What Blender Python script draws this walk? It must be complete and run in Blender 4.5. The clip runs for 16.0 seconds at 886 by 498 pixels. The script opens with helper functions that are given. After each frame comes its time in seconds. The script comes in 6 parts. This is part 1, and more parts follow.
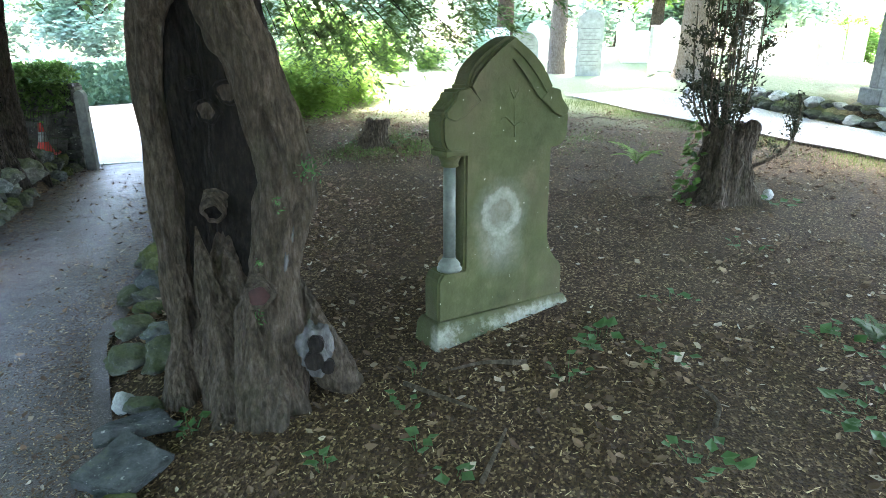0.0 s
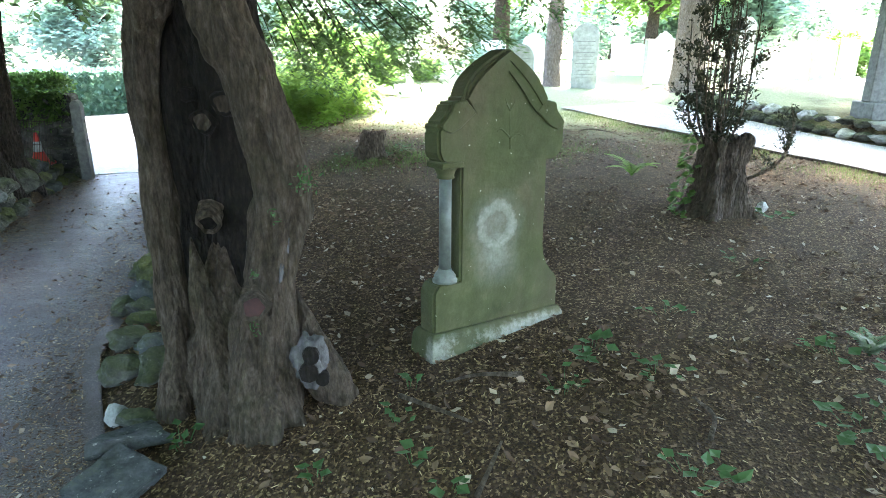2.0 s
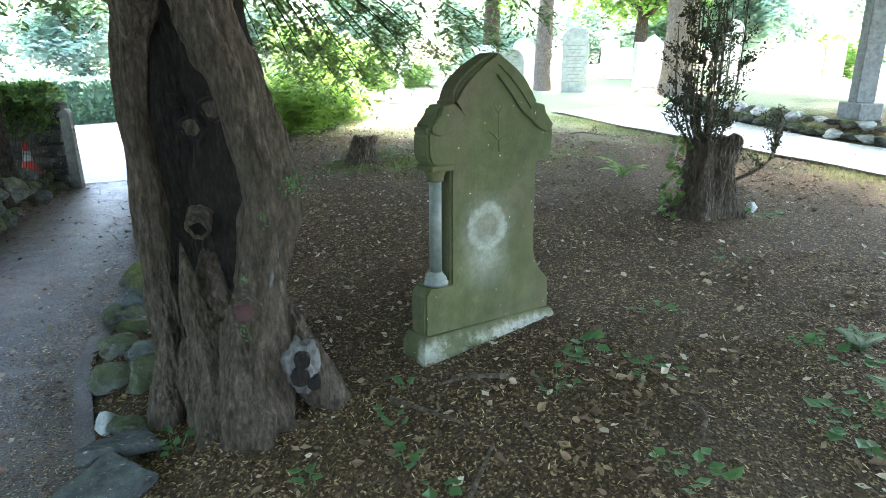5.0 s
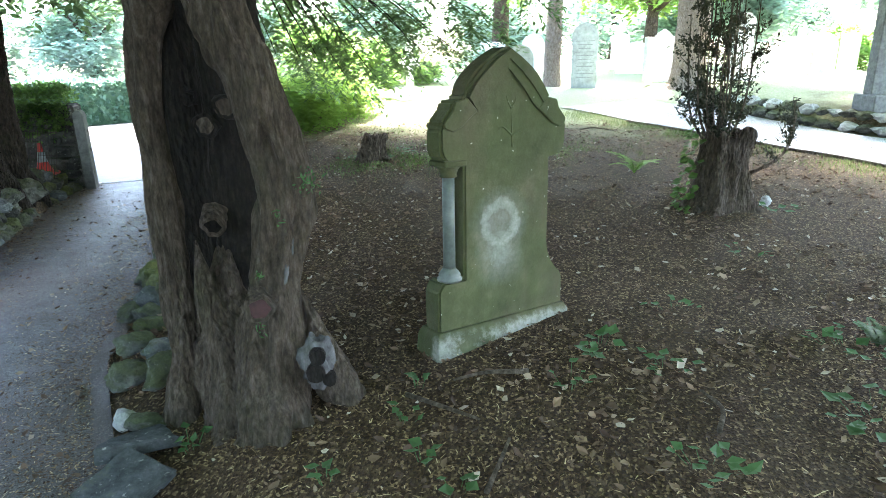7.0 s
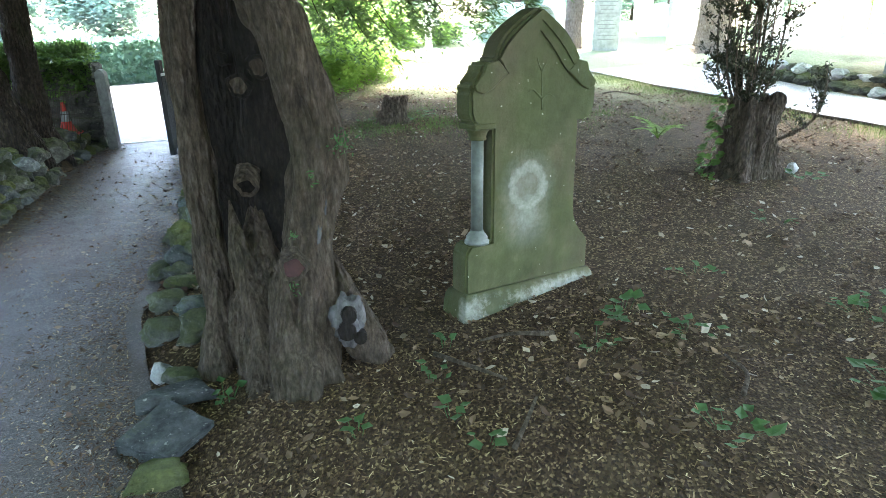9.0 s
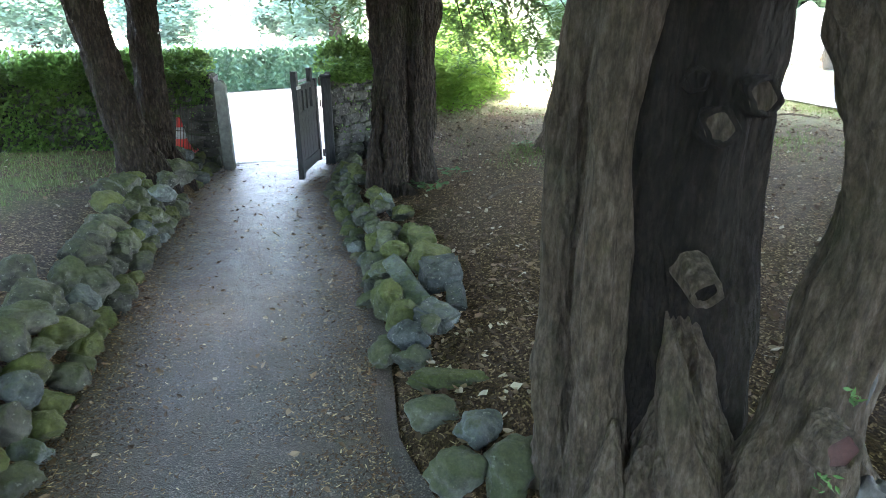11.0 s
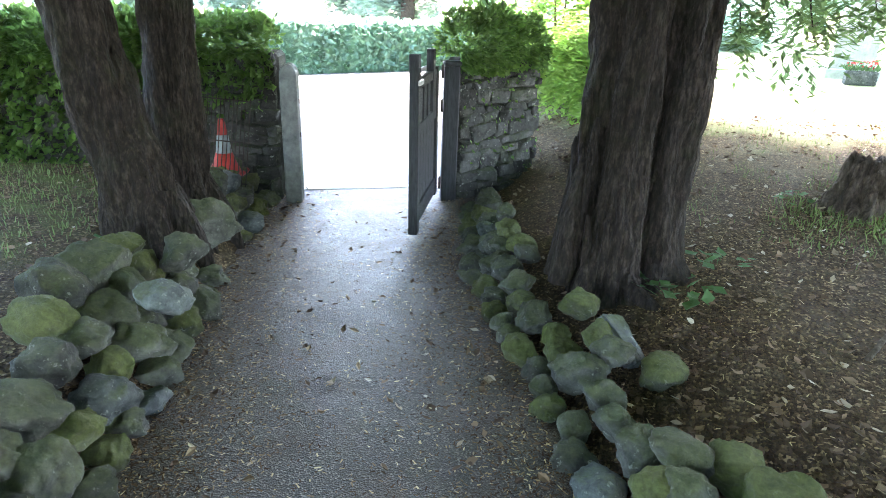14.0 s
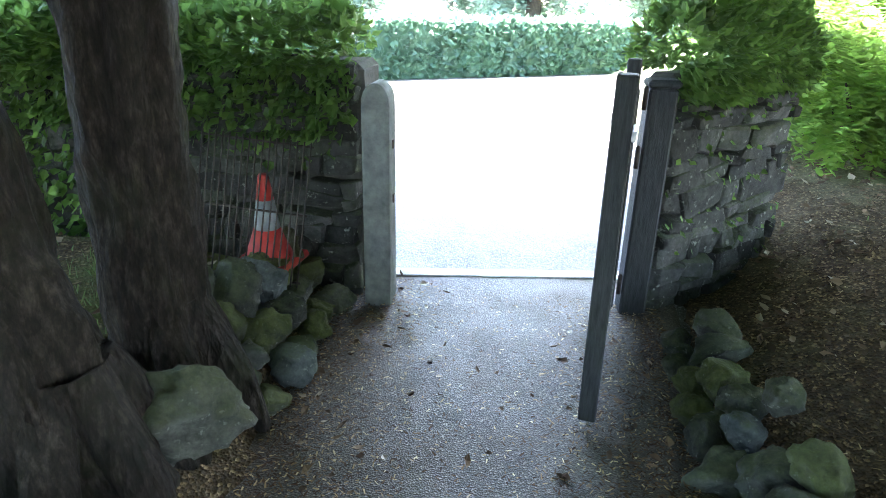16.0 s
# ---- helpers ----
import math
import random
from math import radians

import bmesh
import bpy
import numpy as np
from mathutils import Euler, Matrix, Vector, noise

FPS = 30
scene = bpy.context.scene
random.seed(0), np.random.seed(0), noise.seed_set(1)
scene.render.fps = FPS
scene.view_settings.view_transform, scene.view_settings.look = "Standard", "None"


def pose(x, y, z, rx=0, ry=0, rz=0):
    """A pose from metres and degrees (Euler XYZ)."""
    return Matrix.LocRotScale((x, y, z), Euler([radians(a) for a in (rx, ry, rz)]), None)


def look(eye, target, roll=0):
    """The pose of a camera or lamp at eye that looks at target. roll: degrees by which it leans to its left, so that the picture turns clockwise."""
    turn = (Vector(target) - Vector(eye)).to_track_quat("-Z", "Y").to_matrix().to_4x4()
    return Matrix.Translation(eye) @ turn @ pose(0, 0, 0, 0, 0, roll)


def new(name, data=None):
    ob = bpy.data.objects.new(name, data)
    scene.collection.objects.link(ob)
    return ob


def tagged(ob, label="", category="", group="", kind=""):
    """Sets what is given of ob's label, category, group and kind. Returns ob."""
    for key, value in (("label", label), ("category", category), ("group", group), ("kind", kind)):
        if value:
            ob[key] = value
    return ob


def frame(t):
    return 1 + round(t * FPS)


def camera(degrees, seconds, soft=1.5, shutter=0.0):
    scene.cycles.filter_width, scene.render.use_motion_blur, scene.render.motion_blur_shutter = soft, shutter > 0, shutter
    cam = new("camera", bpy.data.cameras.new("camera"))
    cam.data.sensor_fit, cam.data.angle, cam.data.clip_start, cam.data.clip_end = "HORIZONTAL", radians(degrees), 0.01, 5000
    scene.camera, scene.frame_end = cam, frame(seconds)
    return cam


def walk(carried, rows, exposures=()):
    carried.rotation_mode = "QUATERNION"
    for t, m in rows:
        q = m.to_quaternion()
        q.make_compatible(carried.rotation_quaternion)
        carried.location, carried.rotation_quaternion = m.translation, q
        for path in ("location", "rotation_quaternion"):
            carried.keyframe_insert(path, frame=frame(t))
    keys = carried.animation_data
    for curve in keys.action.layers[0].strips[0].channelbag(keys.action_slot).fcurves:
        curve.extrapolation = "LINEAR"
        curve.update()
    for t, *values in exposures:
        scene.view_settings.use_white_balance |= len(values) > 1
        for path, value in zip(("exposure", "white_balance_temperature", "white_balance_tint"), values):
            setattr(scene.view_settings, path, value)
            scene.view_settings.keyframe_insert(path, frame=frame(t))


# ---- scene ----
cam = camera(71.0, 16.0, soft=0.6)
PATH = [
    (0, (0.698, 0.556, 1.682), (0.417, 2.428, 1.038), -0.2),
    (0.5, (0.693, 0.559, 1.684), (0.41, 2.438, 1.061), 0.4),
    (1, (0.693, 0.559, 1.685), (0.413, 2.439, 1.063), 0.7),
    (1.5, (0.694, 0.558, 1.685), (0.413, 2.44, 1.069), 0.2),
    (2, (0.698, 0.557, 1.685), (0.429, 2.443, 1.074), 0.1),
    (2.5, (0.698, 0.557, 1.685), (0.419, 2.442, 1.078), 0.2),
    (3, (0.702, 0.555, 1.683), (0.423, 2.434, 1.057), -0.1),
    (3.5, (0.708, 0.554, 1.68), (0.435, 2.435, 1.058), -0.2),
    (4, (0.714, 0.553, 1.678), (0.458, 2.445, 1.083), -0.2),
    (6.5, (0.711, 0.545, 1.669), (0.452, 2.437, 1.073), -0.9),
    (7, (0.697, 0.547, 1.665), (0.416, 2.434, 1.064), -1.2),
    (7.5, (0.69, 0.539, 1.659), (0.402, 2.421, 1.044), -0.9),
    (8, (0.7, 0.53, 1.65), (0.42, 2.399, 0.995), -1.5),
    (8.5, (0.714, 0.524, 1.644), (0.455, 2.384, 0.956), -1.7),
    (9, (0.632, 0.504, 1.667), (0.312, 2.347, 0.959), -0.9),
    (9.5, (0.417, 0.54, 1.646), (0.073, 2.376, 0.93), 1.0),
    (10, (-0.14, 0.62, 1.69), (-0.51, 2.462, 1.006), -0.4),
    (12.5, (-1.741, 2.733, 1.532), (-2.203, 4.558, 0.857), 0.8),
    (13, (-1.999, 2.995, 1.582), (-2.236, 4.868, 0.922), 0.3),
    (13.5, (-2.365, 3.484, 1.422), (-2.772, 5.313, 0.723), 1.1),
    (14, (-2.663, 3.902, 1.44), (-3.217, 5.687, 0.728), 2.0),
    (14.5, (-2.898, 4.474, 1.4), (-3.451, 6.274, 0.726), 1.9),
    (15, (-3.097, 4.9, 1.354), (-3.833, 6.646, 0.712), 0.3),
    (15.5, (-3.373, 5.376, 1.368), (-4.342, 6.984, 0.679), 1.0),
    (16, (-3.625, 5.734, 1.358), (-4.494, 7.385, 0.635), 1.5),
]
walk(cam, [(t, look(eye, target, roll)) for t, eye, target, roll in PATH],
     exposures=[(0, 4.8, 6450, 14), (8.5, 4.84, 6500, 15), (9.5, 5.0, 6600, 16), (12.5, 5.52, 6600, 18), (14, 5.68, 6600, 18), (15, 5.65, 6500, 16), (16, 5.42, 6400, 14)])

# ---- world, sun and exposure ----
SUN_AZ, SUN_EL = 15.0, 56.0     # compass of the sun from +y towards +x, and its height
world = bpy.data.worlds.new("sky")
scene.world = world
world.use_nodes = True
wn = world.node_tree
sky = wn.nodes.new("ShaderNodeTexSky")
sky.sky_type = "NISHITA"
sky.sun_disc = False
sky.sun_elevation = radians(SUN_EL)
sky.sun_rotation = radians(SUN_AZ)
sky.air_density, sky.dust_density, sky.ozone_density = 1.0, 2.0, 1.0
wn.nodes["Background"].inputs["Strength"].default_value = 0.15
wn.links.new(sky.outputs["Color"], wn.nodes["Background"].inputs["Color"])
sun = new("sun", bpy.data.lights.new("sun", "SUN"))
sun.data.energy, sun.data.angle, sun.data.color = 5.0, radians(8.0), (1.0, 0.96, 0.9)
sx, sy, sz = (math.sin(radians(SUN_AZ)) * math.cos(radians(SUN_EL)), math.cos(radians(SUN_AZ)) * math.cos(radians(SUN_EL)), math.sin(radians(SUN_EL)))
sun.matrix_world = look((sx * 40, sy * 40, sz * 40), (0, 0, 0))

# ---- materials ----


def rgba(c):
    return (c[0], c[1], c[2], 1.0)


class Nodes:
    """A node material under construction."""

    def __init__(self, name):
        self.mat = bpy.data.materials.new(name)
        self.mat.use_nodes = True
        self.tree = self.mat.node_tree
        self.bsdf = self.tree.nodes["Principled BSDF"]
        self.geo = self.add("ShaderNodeNewGeometry")

    def add(self, kind, **values):
        n = self.tree.nodes.new(kind)
        for key, v in values.items():
            n.inputs[key.replace("_", " ")].default_value = v
        return n

    def link(self, a, b):
        self.tree.links.new(a, b)

    def stretched(self, s, source=None):
        m = self.add("ShaderNodeMapping")
        m.inputs["Scale"].default_value = s
        self.link(source or self.geo.outputs["Position"], m.inputs["Vector"])
        return m.outputs["Vector"]

    def noise(self, scale, detail=5.0, rough=0.6, vector=None):
        n = self.add("ShaderNodeTexNoise", Scale=scale, Detail=detail, Roughness=rough)
        self.link(vector or self.geo.outputs["Position"], n.inputs["Vector"])
        return n.outputs["Fac"]

    def cells(self, scale, vector=None, feature="F1"):
        n = self.add("ShaderNodeTexVoronoi", Scale=scale)
        n.feature = feature
        self.link(vector or self.geo.outputs["Position"], n.inputs["Vector"])
        return n

    def ramp(self, fac, stops):
        n = self.tree.nodes.new("ShaderNodeValToRGB")
        r = n.color_ramp
        while len(r.elements) < len(stops):
            r.elements.new(0.5)
        for e, (p, c) in zip(r.elements, stops):
            e.position = p
            e.color = rgba(c) if not isinstance(c, (int, float)) else (c, c, c, 1)
        self.link(fac, n.inputs["Fac"])
        return n.outputs["Color"]

    def mix(self, fac, a, b, how="MIX"):
        n = self.tree.nodes.new("ShaderNodeMix")
        n.data_type, n.blend_type = "RGBA", how
        for socket, v in ((n.inputs["Factor"], fac), (n.inputs["A"], a), (n.inputs["B"], b)):
            if isinstance(v, bpy.types.NodeSocket):
                self.link(v, socket)
            elif isinstance(v, (int, float)):
                socket.default_value = v
            else:
                socket.default_value = rgba(v)
        return n.outputs["Result"]

    def maths(self, op, a, b=0.0, c=0.0):
        n = self.tree.nodes.new("ShaderNodeMath")
        n.operation = op
        for i, v in enumerate((a, b, c)):
            if isinstance(v, bpy.types.NodeSocket):
                self.link(v, n.inputs[i])
            else:
                n.inputs[i].default_value = v
        return n.outputs["Value"]

    def value(self, color, fac, low, high):
        """Lightens and darkens a colour by a 0 to 1 value."""
        n = self.tree.nodes.new("ShaderNodeHueSaturation")
        m = self.add("ShaderNodeMapRange", From_Min=0.0, From_Max=1.0, To_Min=low, To_Max=high)
        self.link(fac, m.inputs["Value"])
        self.link(m.outputs["Result"], n.inputs["Value"])
        self.link(color, n.inputs["Color"])
        return n.outputs["Color"]

    def up(self):
        s = self.tree.nodes.new("ShaderNodeSeparateXYZ")
        self.link(self.geo.outputs["Normal"], s.inputs["Vector"])
        return s.outputs["Z"]

    def relief(self, height, strength, distance=0.02):
        b = self.add("ShaderNodeBump", Strength=strength, Distance=distance)
        self.link(height, b.inputs["Height"])
        self.link(b.outputs["Normal"], self.bsdf.inputs["Normal"])

    def done(self, color, rough=0.85, metal=0.0, spec=0.3):
        if isinstance(color, bpy.types.NodeSocket):
            self.link(color, self.bsdf.inputs["Base Color"])
        else:
            self.bsdf.inputs["Base Color"].default_value = rgba(color)
        if isinstance(rough, bpy.types.NodeSocket):
            self.link(rough, self.bsdf.inputs["Roughness"])
        else:
            self.bsdf.inputs["Roughness"].default_value = rough
        self.bsdf.inputs["Metallic"].default_value = metal
        self.bsdf.inputs["Specular IOR Level"].default_value = spec
        return self.mat


def foliage(name, dark, light, through_light=0.45, rough=0.55):
    n = Nodes(name)
    c = n.ramp(n.geo.outputs["Random Per Island"], [(0.0, dark), (0.6, tuple((a + b) / 2 for a, b in zip(dark, light))), (1.0, light)])
    c = n.value(c, n.noise(1.3, 3), 0.6, 1.45)
    n.done(c, rough, spec=0.35)
    t = n.add("ShaderNodeBsdfTranslucent")
    n.link(n.mix(0.5, c, tuple(min(1, v * 2.2) for v in light)), t.inputs["Color"])
    m = n.add("ShaderNodeMixShader")
    m.inputs[0].default_value = through_light
    n.link(n.bsdf.outputs[0], m.inputs[1])
    n.link(t.outputs[0], m.inputs[2])
    n.link(m.outputs[0], n.tree.nodes["Material Output"].inputs["Surface"])
    return n.mat


def stone_material(name, dark, light, moss, moss_low, moss_high, grain=14.0):
    n = Nodes(name)
    info = n.tree.nodes.new("ShaderNodeObjectInfo")
    a = n.noise(grain, 8, 0.65)
    c = n.ramp(a, [(0.3, dark), (0.7, light)])
    c = n.value(c, info.outputs["Random"], 0.5, 1.45)
    spots = n.ramp(n.noise(grain * 3.1, 3), [(0.62, 0.0), (0.7, 1.0)])
    c = n.mix(n.maths("MULTIPLY", spots, 0.45), c, (0.42, 0.44, 0.38))
    m = n.noise(7.0, 6, 0.75)
    m = n.maths("ADD", m, n.maths("MULTIPLY", n.up(), 0.28))
    m = n.maths("ADD", m, n.maths("MULTIPLY", info.outputs["Random"], 0.22))
    m = n.ramp(m, [(moss_low, 0.0), (moss_high, 1.0)])
    green = n.ramp(n.noise(30, 4), [(0.3, tuple(v * 0.55 for v in moss)), (0.7, moss)])
    c = n.mix(n.maths("MULTIPLY", m, 0.8), c, green)
    c = n.value(c, n.noise(2.6, 4), 0.45, 1.5)
    c = n.value(c, n.noise(grain * 5, 5, 0.7), 0.4, 1.6)
    n.relief(n.maths("ADD", n.noise(grain * 2.2, 9, 0.78), n.maths("MULTIPLY", n.cells(grain * 0.8).outputs["Distance"], 1.2)), 0.9, 0.05)
    return n.done(c, 0.88, spec=0.25)


def bark_material(name, dark, mid, light, green=0.35):
    n = Nodes(name)
    v = n.stretched((12.0, 12.0, 4.0))
    a = n.noise(3.6, 9, 0.72, v)
    c = n.ramp(a, [(0.25, dark), (0.5, mid), (0.78, light)])
    c = n.value(c, n.noise(6.5, 7, 0.75), 0.4, 1.55)
    cracks = n.ramp(n.cells(2.6, n.stretched((9.0, 9.0, 1.3)), "DISTANCE_TO_EDGE").outputs["Distance"], [(0.0, 0.3), (0.1, 0.0)])
    c = n.mix(cracks, c, dark)
    g = n.ramp(n.noise(2.6, 5, 0.7), [(0.52, 0.0), (0.68, 1.0)])
    c = n.mix(n.maths("MULTIPLY", g, green), c, (0.045, 0.06, 0.022))
    strips = n.cells(4.0, v)
    n.relief(n.maths("ADD", n.noise(6.0, 9, 0.75, v), n.maths("MULTIPLY", strips.outputs["Distance"], 1.2)), 1.0, 0.12)
    return n.done(c, 0.92, spec=0.2)


def mulch_material():
    n = Nodes("leaf mulch and thin grass, paler far off for sun")
    chips = n.cells(105.0, n.stretched((1.0, 0.75, 1.0)))
    sep = n.tree.nodes.new("ShaderNodeSeparateColor")
    n.link(chips.outputs["Color"], sep.inputs["Color"])
    c = n.ramp(sep.outputs["Red"], [(0.0, (0.018, 0.009, 0.005)), (0.5, (0.048, 0.028, 0.014)), (0.84, (0.1, 0.063, 0.032)), (0.97, (0.27, 0.19, 0.1))])
    c = n.value(c, n.noise(2.2, 6, 0.65), 0.45, 1.5)
    c = n.mix(n.ramp(n.noise(1.1, 5, 0.6), [(0.45, 0.0), (0.7, 0.5)]), c, (0.036, 0.023, 0.013))
    s = n.tree.nodes.new("ShaderNodeSeparateXYZ")
    n.link(n.geo.outputs["Position"], s.inputs["Vector"])
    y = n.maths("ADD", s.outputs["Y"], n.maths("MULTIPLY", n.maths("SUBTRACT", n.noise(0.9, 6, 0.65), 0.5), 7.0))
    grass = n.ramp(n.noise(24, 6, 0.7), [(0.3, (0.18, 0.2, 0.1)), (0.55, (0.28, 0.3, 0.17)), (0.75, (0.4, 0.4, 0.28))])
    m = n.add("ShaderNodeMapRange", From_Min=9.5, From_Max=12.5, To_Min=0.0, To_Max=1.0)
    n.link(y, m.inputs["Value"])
    # Grows with y: tan litter patches double as sunlight painted on far ground
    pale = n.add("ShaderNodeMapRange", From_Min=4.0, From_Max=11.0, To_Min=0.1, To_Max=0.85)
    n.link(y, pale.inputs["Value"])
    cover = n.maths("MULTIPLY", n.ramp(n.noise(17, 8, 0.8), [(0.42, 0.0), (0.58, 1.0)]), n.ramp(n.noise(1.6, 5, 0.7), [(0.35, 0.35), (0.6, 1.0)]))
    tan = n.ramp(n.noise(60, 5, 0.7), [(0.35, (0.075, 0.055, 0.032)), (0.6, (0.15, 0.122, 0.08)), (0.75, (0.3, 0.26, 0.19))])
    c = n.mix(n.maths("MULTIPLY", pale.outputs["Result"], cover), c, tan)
    green = n.maths("MULTIPLY", n.ramp(n.noise(2.3, 6, 0.75), [(0.52, 0.0), (0.64, 0.55)]), pale.outputs["Result"])
    c = n.mix(n.maths("MULTIPLY", green, 0.6), c, (0.06, 0.058, 0.022))
    bank = n.add("ShaderNodeMapRange", From_Min=-4.9, From_Max=-5.6, To_Min=0.0, To_Max=1.0)
    n.link(s.outputs["X"], bank.inputs["Value"])
    moss = n.ramp(n.noise(1.7, 7, 0.7), [(0.42, 0.0), (0.58, 0.85)])
    c = n.mix(n.maths("MULTIPLY", bank.outputs["Result"], moss), c, (0.075, 0.095, 0.026))
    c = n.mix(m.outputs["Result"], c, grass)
    n.relief(n.maths("ADD", chips.outputs["Distance"], n.noise(45, 6, 0.7)), 0.8, 0.02)
    return n.done(c, 0.95, spec=0.15)


def tarmac_material(name, dark, light, litter):
    n = Nodes(name)
    chips = n.cells(185.0)
    sep = n.tree.nodes.new("ShaderNodeSeparateColor")
    n.link(chips.outputs["Color"], sep.inputs["Color"])
    c = n.ramp(sep.outputs["Green"], [(0.0, dark), (0.45, tuple(v * 0.6 for v in light)), (0.8, light), (0.96, tuple(min(1, v * 3.6) for v in light))])
    c = n.value(c, n.noise(0.9, 5), 0.7, 1.3)
    b = n.ramp(n.noise(2.4, 8, 0.75), [(0.36, 0.0), (0.6, 1.0)])
    c = n.mix(n.maths("MULTIPLY", b, litter), c, (0.045, 0.03, 0.018))
    n.relief(n.maths("ADD", chips.outputs["Distance"], n.noise(90, 6, 0.7)), 0.6, 0.006)
    return n.done(c, n.ramp(n.noise(5, 4), [(0.3, 0.4), (0.7, 0.58)]), spec=0.32)


def plain_material(name, dark, light, scale=20.0, rough=0.7, bump=0.2, metal=0.0, spec=0.4, stretch=(1, 1, 1)):
    n = Nodes(name)
    v = n.stretched(stretch)
    c = n.ramp(n.noise(scale, 7, 0.65, v), [(0.3, dark), (0.7, light)])
    c = n.value(c, n.noise(scale * 0.12, 3, 0.5), 0.75, 1.2)
    n.relief(n.noise(scale * 2.5, 6, 0.7, v), bump, 0.01)
    return n.done(c, rough, metal, spec)


def gravestone_material():
    n = Nodes("sandstone with algae")
    tex = n.tree.nodes.new("ShaderNodeTexCoord")
    p = tex.outputs["Object"]
    s = n.tree.nodes.new("ShaderNodeSeparateXYZ")
    n.link(p, s.inputs["Vector"])
    c = n.ramp(n.noise(7, 8, 0.65, p), [(0.3, (0.03, 0.04, 0.013)), (0.55, (0.058, 0.066, 0.026)), (0.75, (0.105, 0.096, 0.052))])
    brown = n.ramp(n.noise(3.2, 5, 0.6, n.stretched((1.0, 1.0, 0.45), p)), [(0.48, 0.0), (0.66, 1.0)])
    c = n.mix(n.maths("MULTIPLY", brown, 0.7), c, (0.085, 0.066, 0.04))
    green = n.ramp(n.noise(2.1, 4, 0.6, p), [(0.42, 0.0), (0.62, 1.0)])
    c = n.mix(n.maths("MULTIPLY", green, 0.5), c, (0.052, 0.066, 0.02))
    # a powdery pale ring round a grey disc, a streak under it, and a limy band on the plinth
    wob = n.maths("MULTIPLY", n.maths("SUBTRACT", n.noise(11, 7, 0.75, p), 0.5), 0.09)
    dx = n.maths("SUBTRACT", s.outputs["X"], -0.035)
    dz = n.maths("SUBTRACT", s.outputs["Z"], 0.645)
    r = n.maths("ADD", n.maths("SQRT", n.maths("ADD", n.maths("MULTIPLY", dx, dx), n.maths("MULTIPLY", dz, dz))), wob)
    ring = n.ramp(r, [(0.0, 0.17), (0.065, 0.16), (0.08, 0.3), (0.1, 0.36), (0.118, 0.3), (0.135, 0.1), (0.2, 0.0)])
    front = n.ramp(n.maths("MULTIPLY", s.outputs["Y"], -1.0), [(0.03, 0.0), (0.05, 1.0)])
    scrub = n.ramp(n.noise(26, 6, 0.75, p), [(0.3, 0.45), (0.6, 1.0)])
    streak = n.maths("MULTIPLY", n.ramp(n.maths("ABSOLUTE", n.maths("ADD", dx, wob)), [(0.03, 0.26), (0.17, 0.0)]), n.ramp(s.outputs["Z"], [(0.3, 0.0), (0.47, 1.0), (0.6, 0.8), (0.62, 0.0)]))
    lime = n.maths("MULTIPLY", n.ramp(n.maths("ADD", s.outputs["Z"], wob), [(0.0, 0.34), (0.09, 0.34), (0.12, 0.0)]), n.ramp(n.noise(5, 7, 0.75, p), [(0.44, 0.05), (0.58, 1.0)]))
    pale = n.maths("MAXIMUM", n.maths("MAXIMUM", ring, streak), lime)
    c = n.mix(n.maths("MULTIPLY", n.maths("MULTIPLY", pale, scrub), front), c, (0.6, 0.61, 0.57))
    c = n.value(c, n.noise(1.9, 6, 0.7, p), 0.45, 1.25)
    flecks = n.ramp(n.noise(38, 2, 0.5, p), [(0.735, 0.0), (0.77, 0.55)])
    c = n.mix(flecks, c, (0.5, 0.5, 0.42))
    n.relief(n.maths("ADD", n.noise(55, 8, 0.7, p), n.maths("MULTIPLY", n.noise(9, 5, 0.6, p), 2.0)), 0.35, 0.015)
    return n.done(c, 0.85, spec=0.25)


M_MULCH = mulch_material()
M_PATH = tarmac_material("worn tarmac path", (0.008, 0.0068, 0.0055), (0.046, 0.039, 0.03), 0.7)
M_ROAD = tarmac_material("pale gravelly drive", (0.03, 0.031, 0.032), (0.085, 0.087, 0.09), 0.2)
M_GRAVEL = tarmac_material("grey chippings", (0.06, 0.062, 0.068), (0.26, 0.265, 0.275), 0.05)
M_COBBLE = stone_material("mossy fieldstone", (0.034, 0.036, 0.03), (0.165, 0.168, 0.142), (0.075, 0.092, 0.028), 0.6, 0.9)
M_MOSSY = stone_material("thickly mossed stone", (0.055, 0.06, 0.036), (0.17, 0.175, 0.115), (0.105, 0.125, 0.03), 0.38, 0.7)
M_SLATE = stone_material("blue grey slate", (0.04, 0.047, 0.046), (0.165, 0.185, 0.178), (0.08, 0.1, 0.035), 0.82, 1.05)
M_WHITE_STONE = stone_material("pale quartz stone", (0.3, 0.31, 0.3), (0.55, 0.55, 0.52), (0.12, 0.14, 0.06), 0.85, 1.1)
M_WALL = stone_material("rubble wall stone", (0.02, 0.021, 0.019), (0.085, 0.085, 0.077), (0.045, 0.06, 0.022), 0.66, 0.92, 10.0)
M_MORTAR = plain_material("dark wall joints", (0.03, 0.03, 0.026), (0.065, 0.062, 0.055), 25, 0.95, 0.6)
M_BARK = bark_material("grey brown yew bark", (0.022, 0.016, 0.01), (0.1, 0.077, 0.055), (0.23, 0.19, 0.148), 0.25)
# Near-black: the shade of the trunk's hollow is put into this wood colour
M_HOLLOW = bark_material("rotten heartwood dark with hollow shade", (0.007, 0.006, 0.005), (0.018, 0.014, 0.011), (0.045, 0.036, 0.028), 0.1)
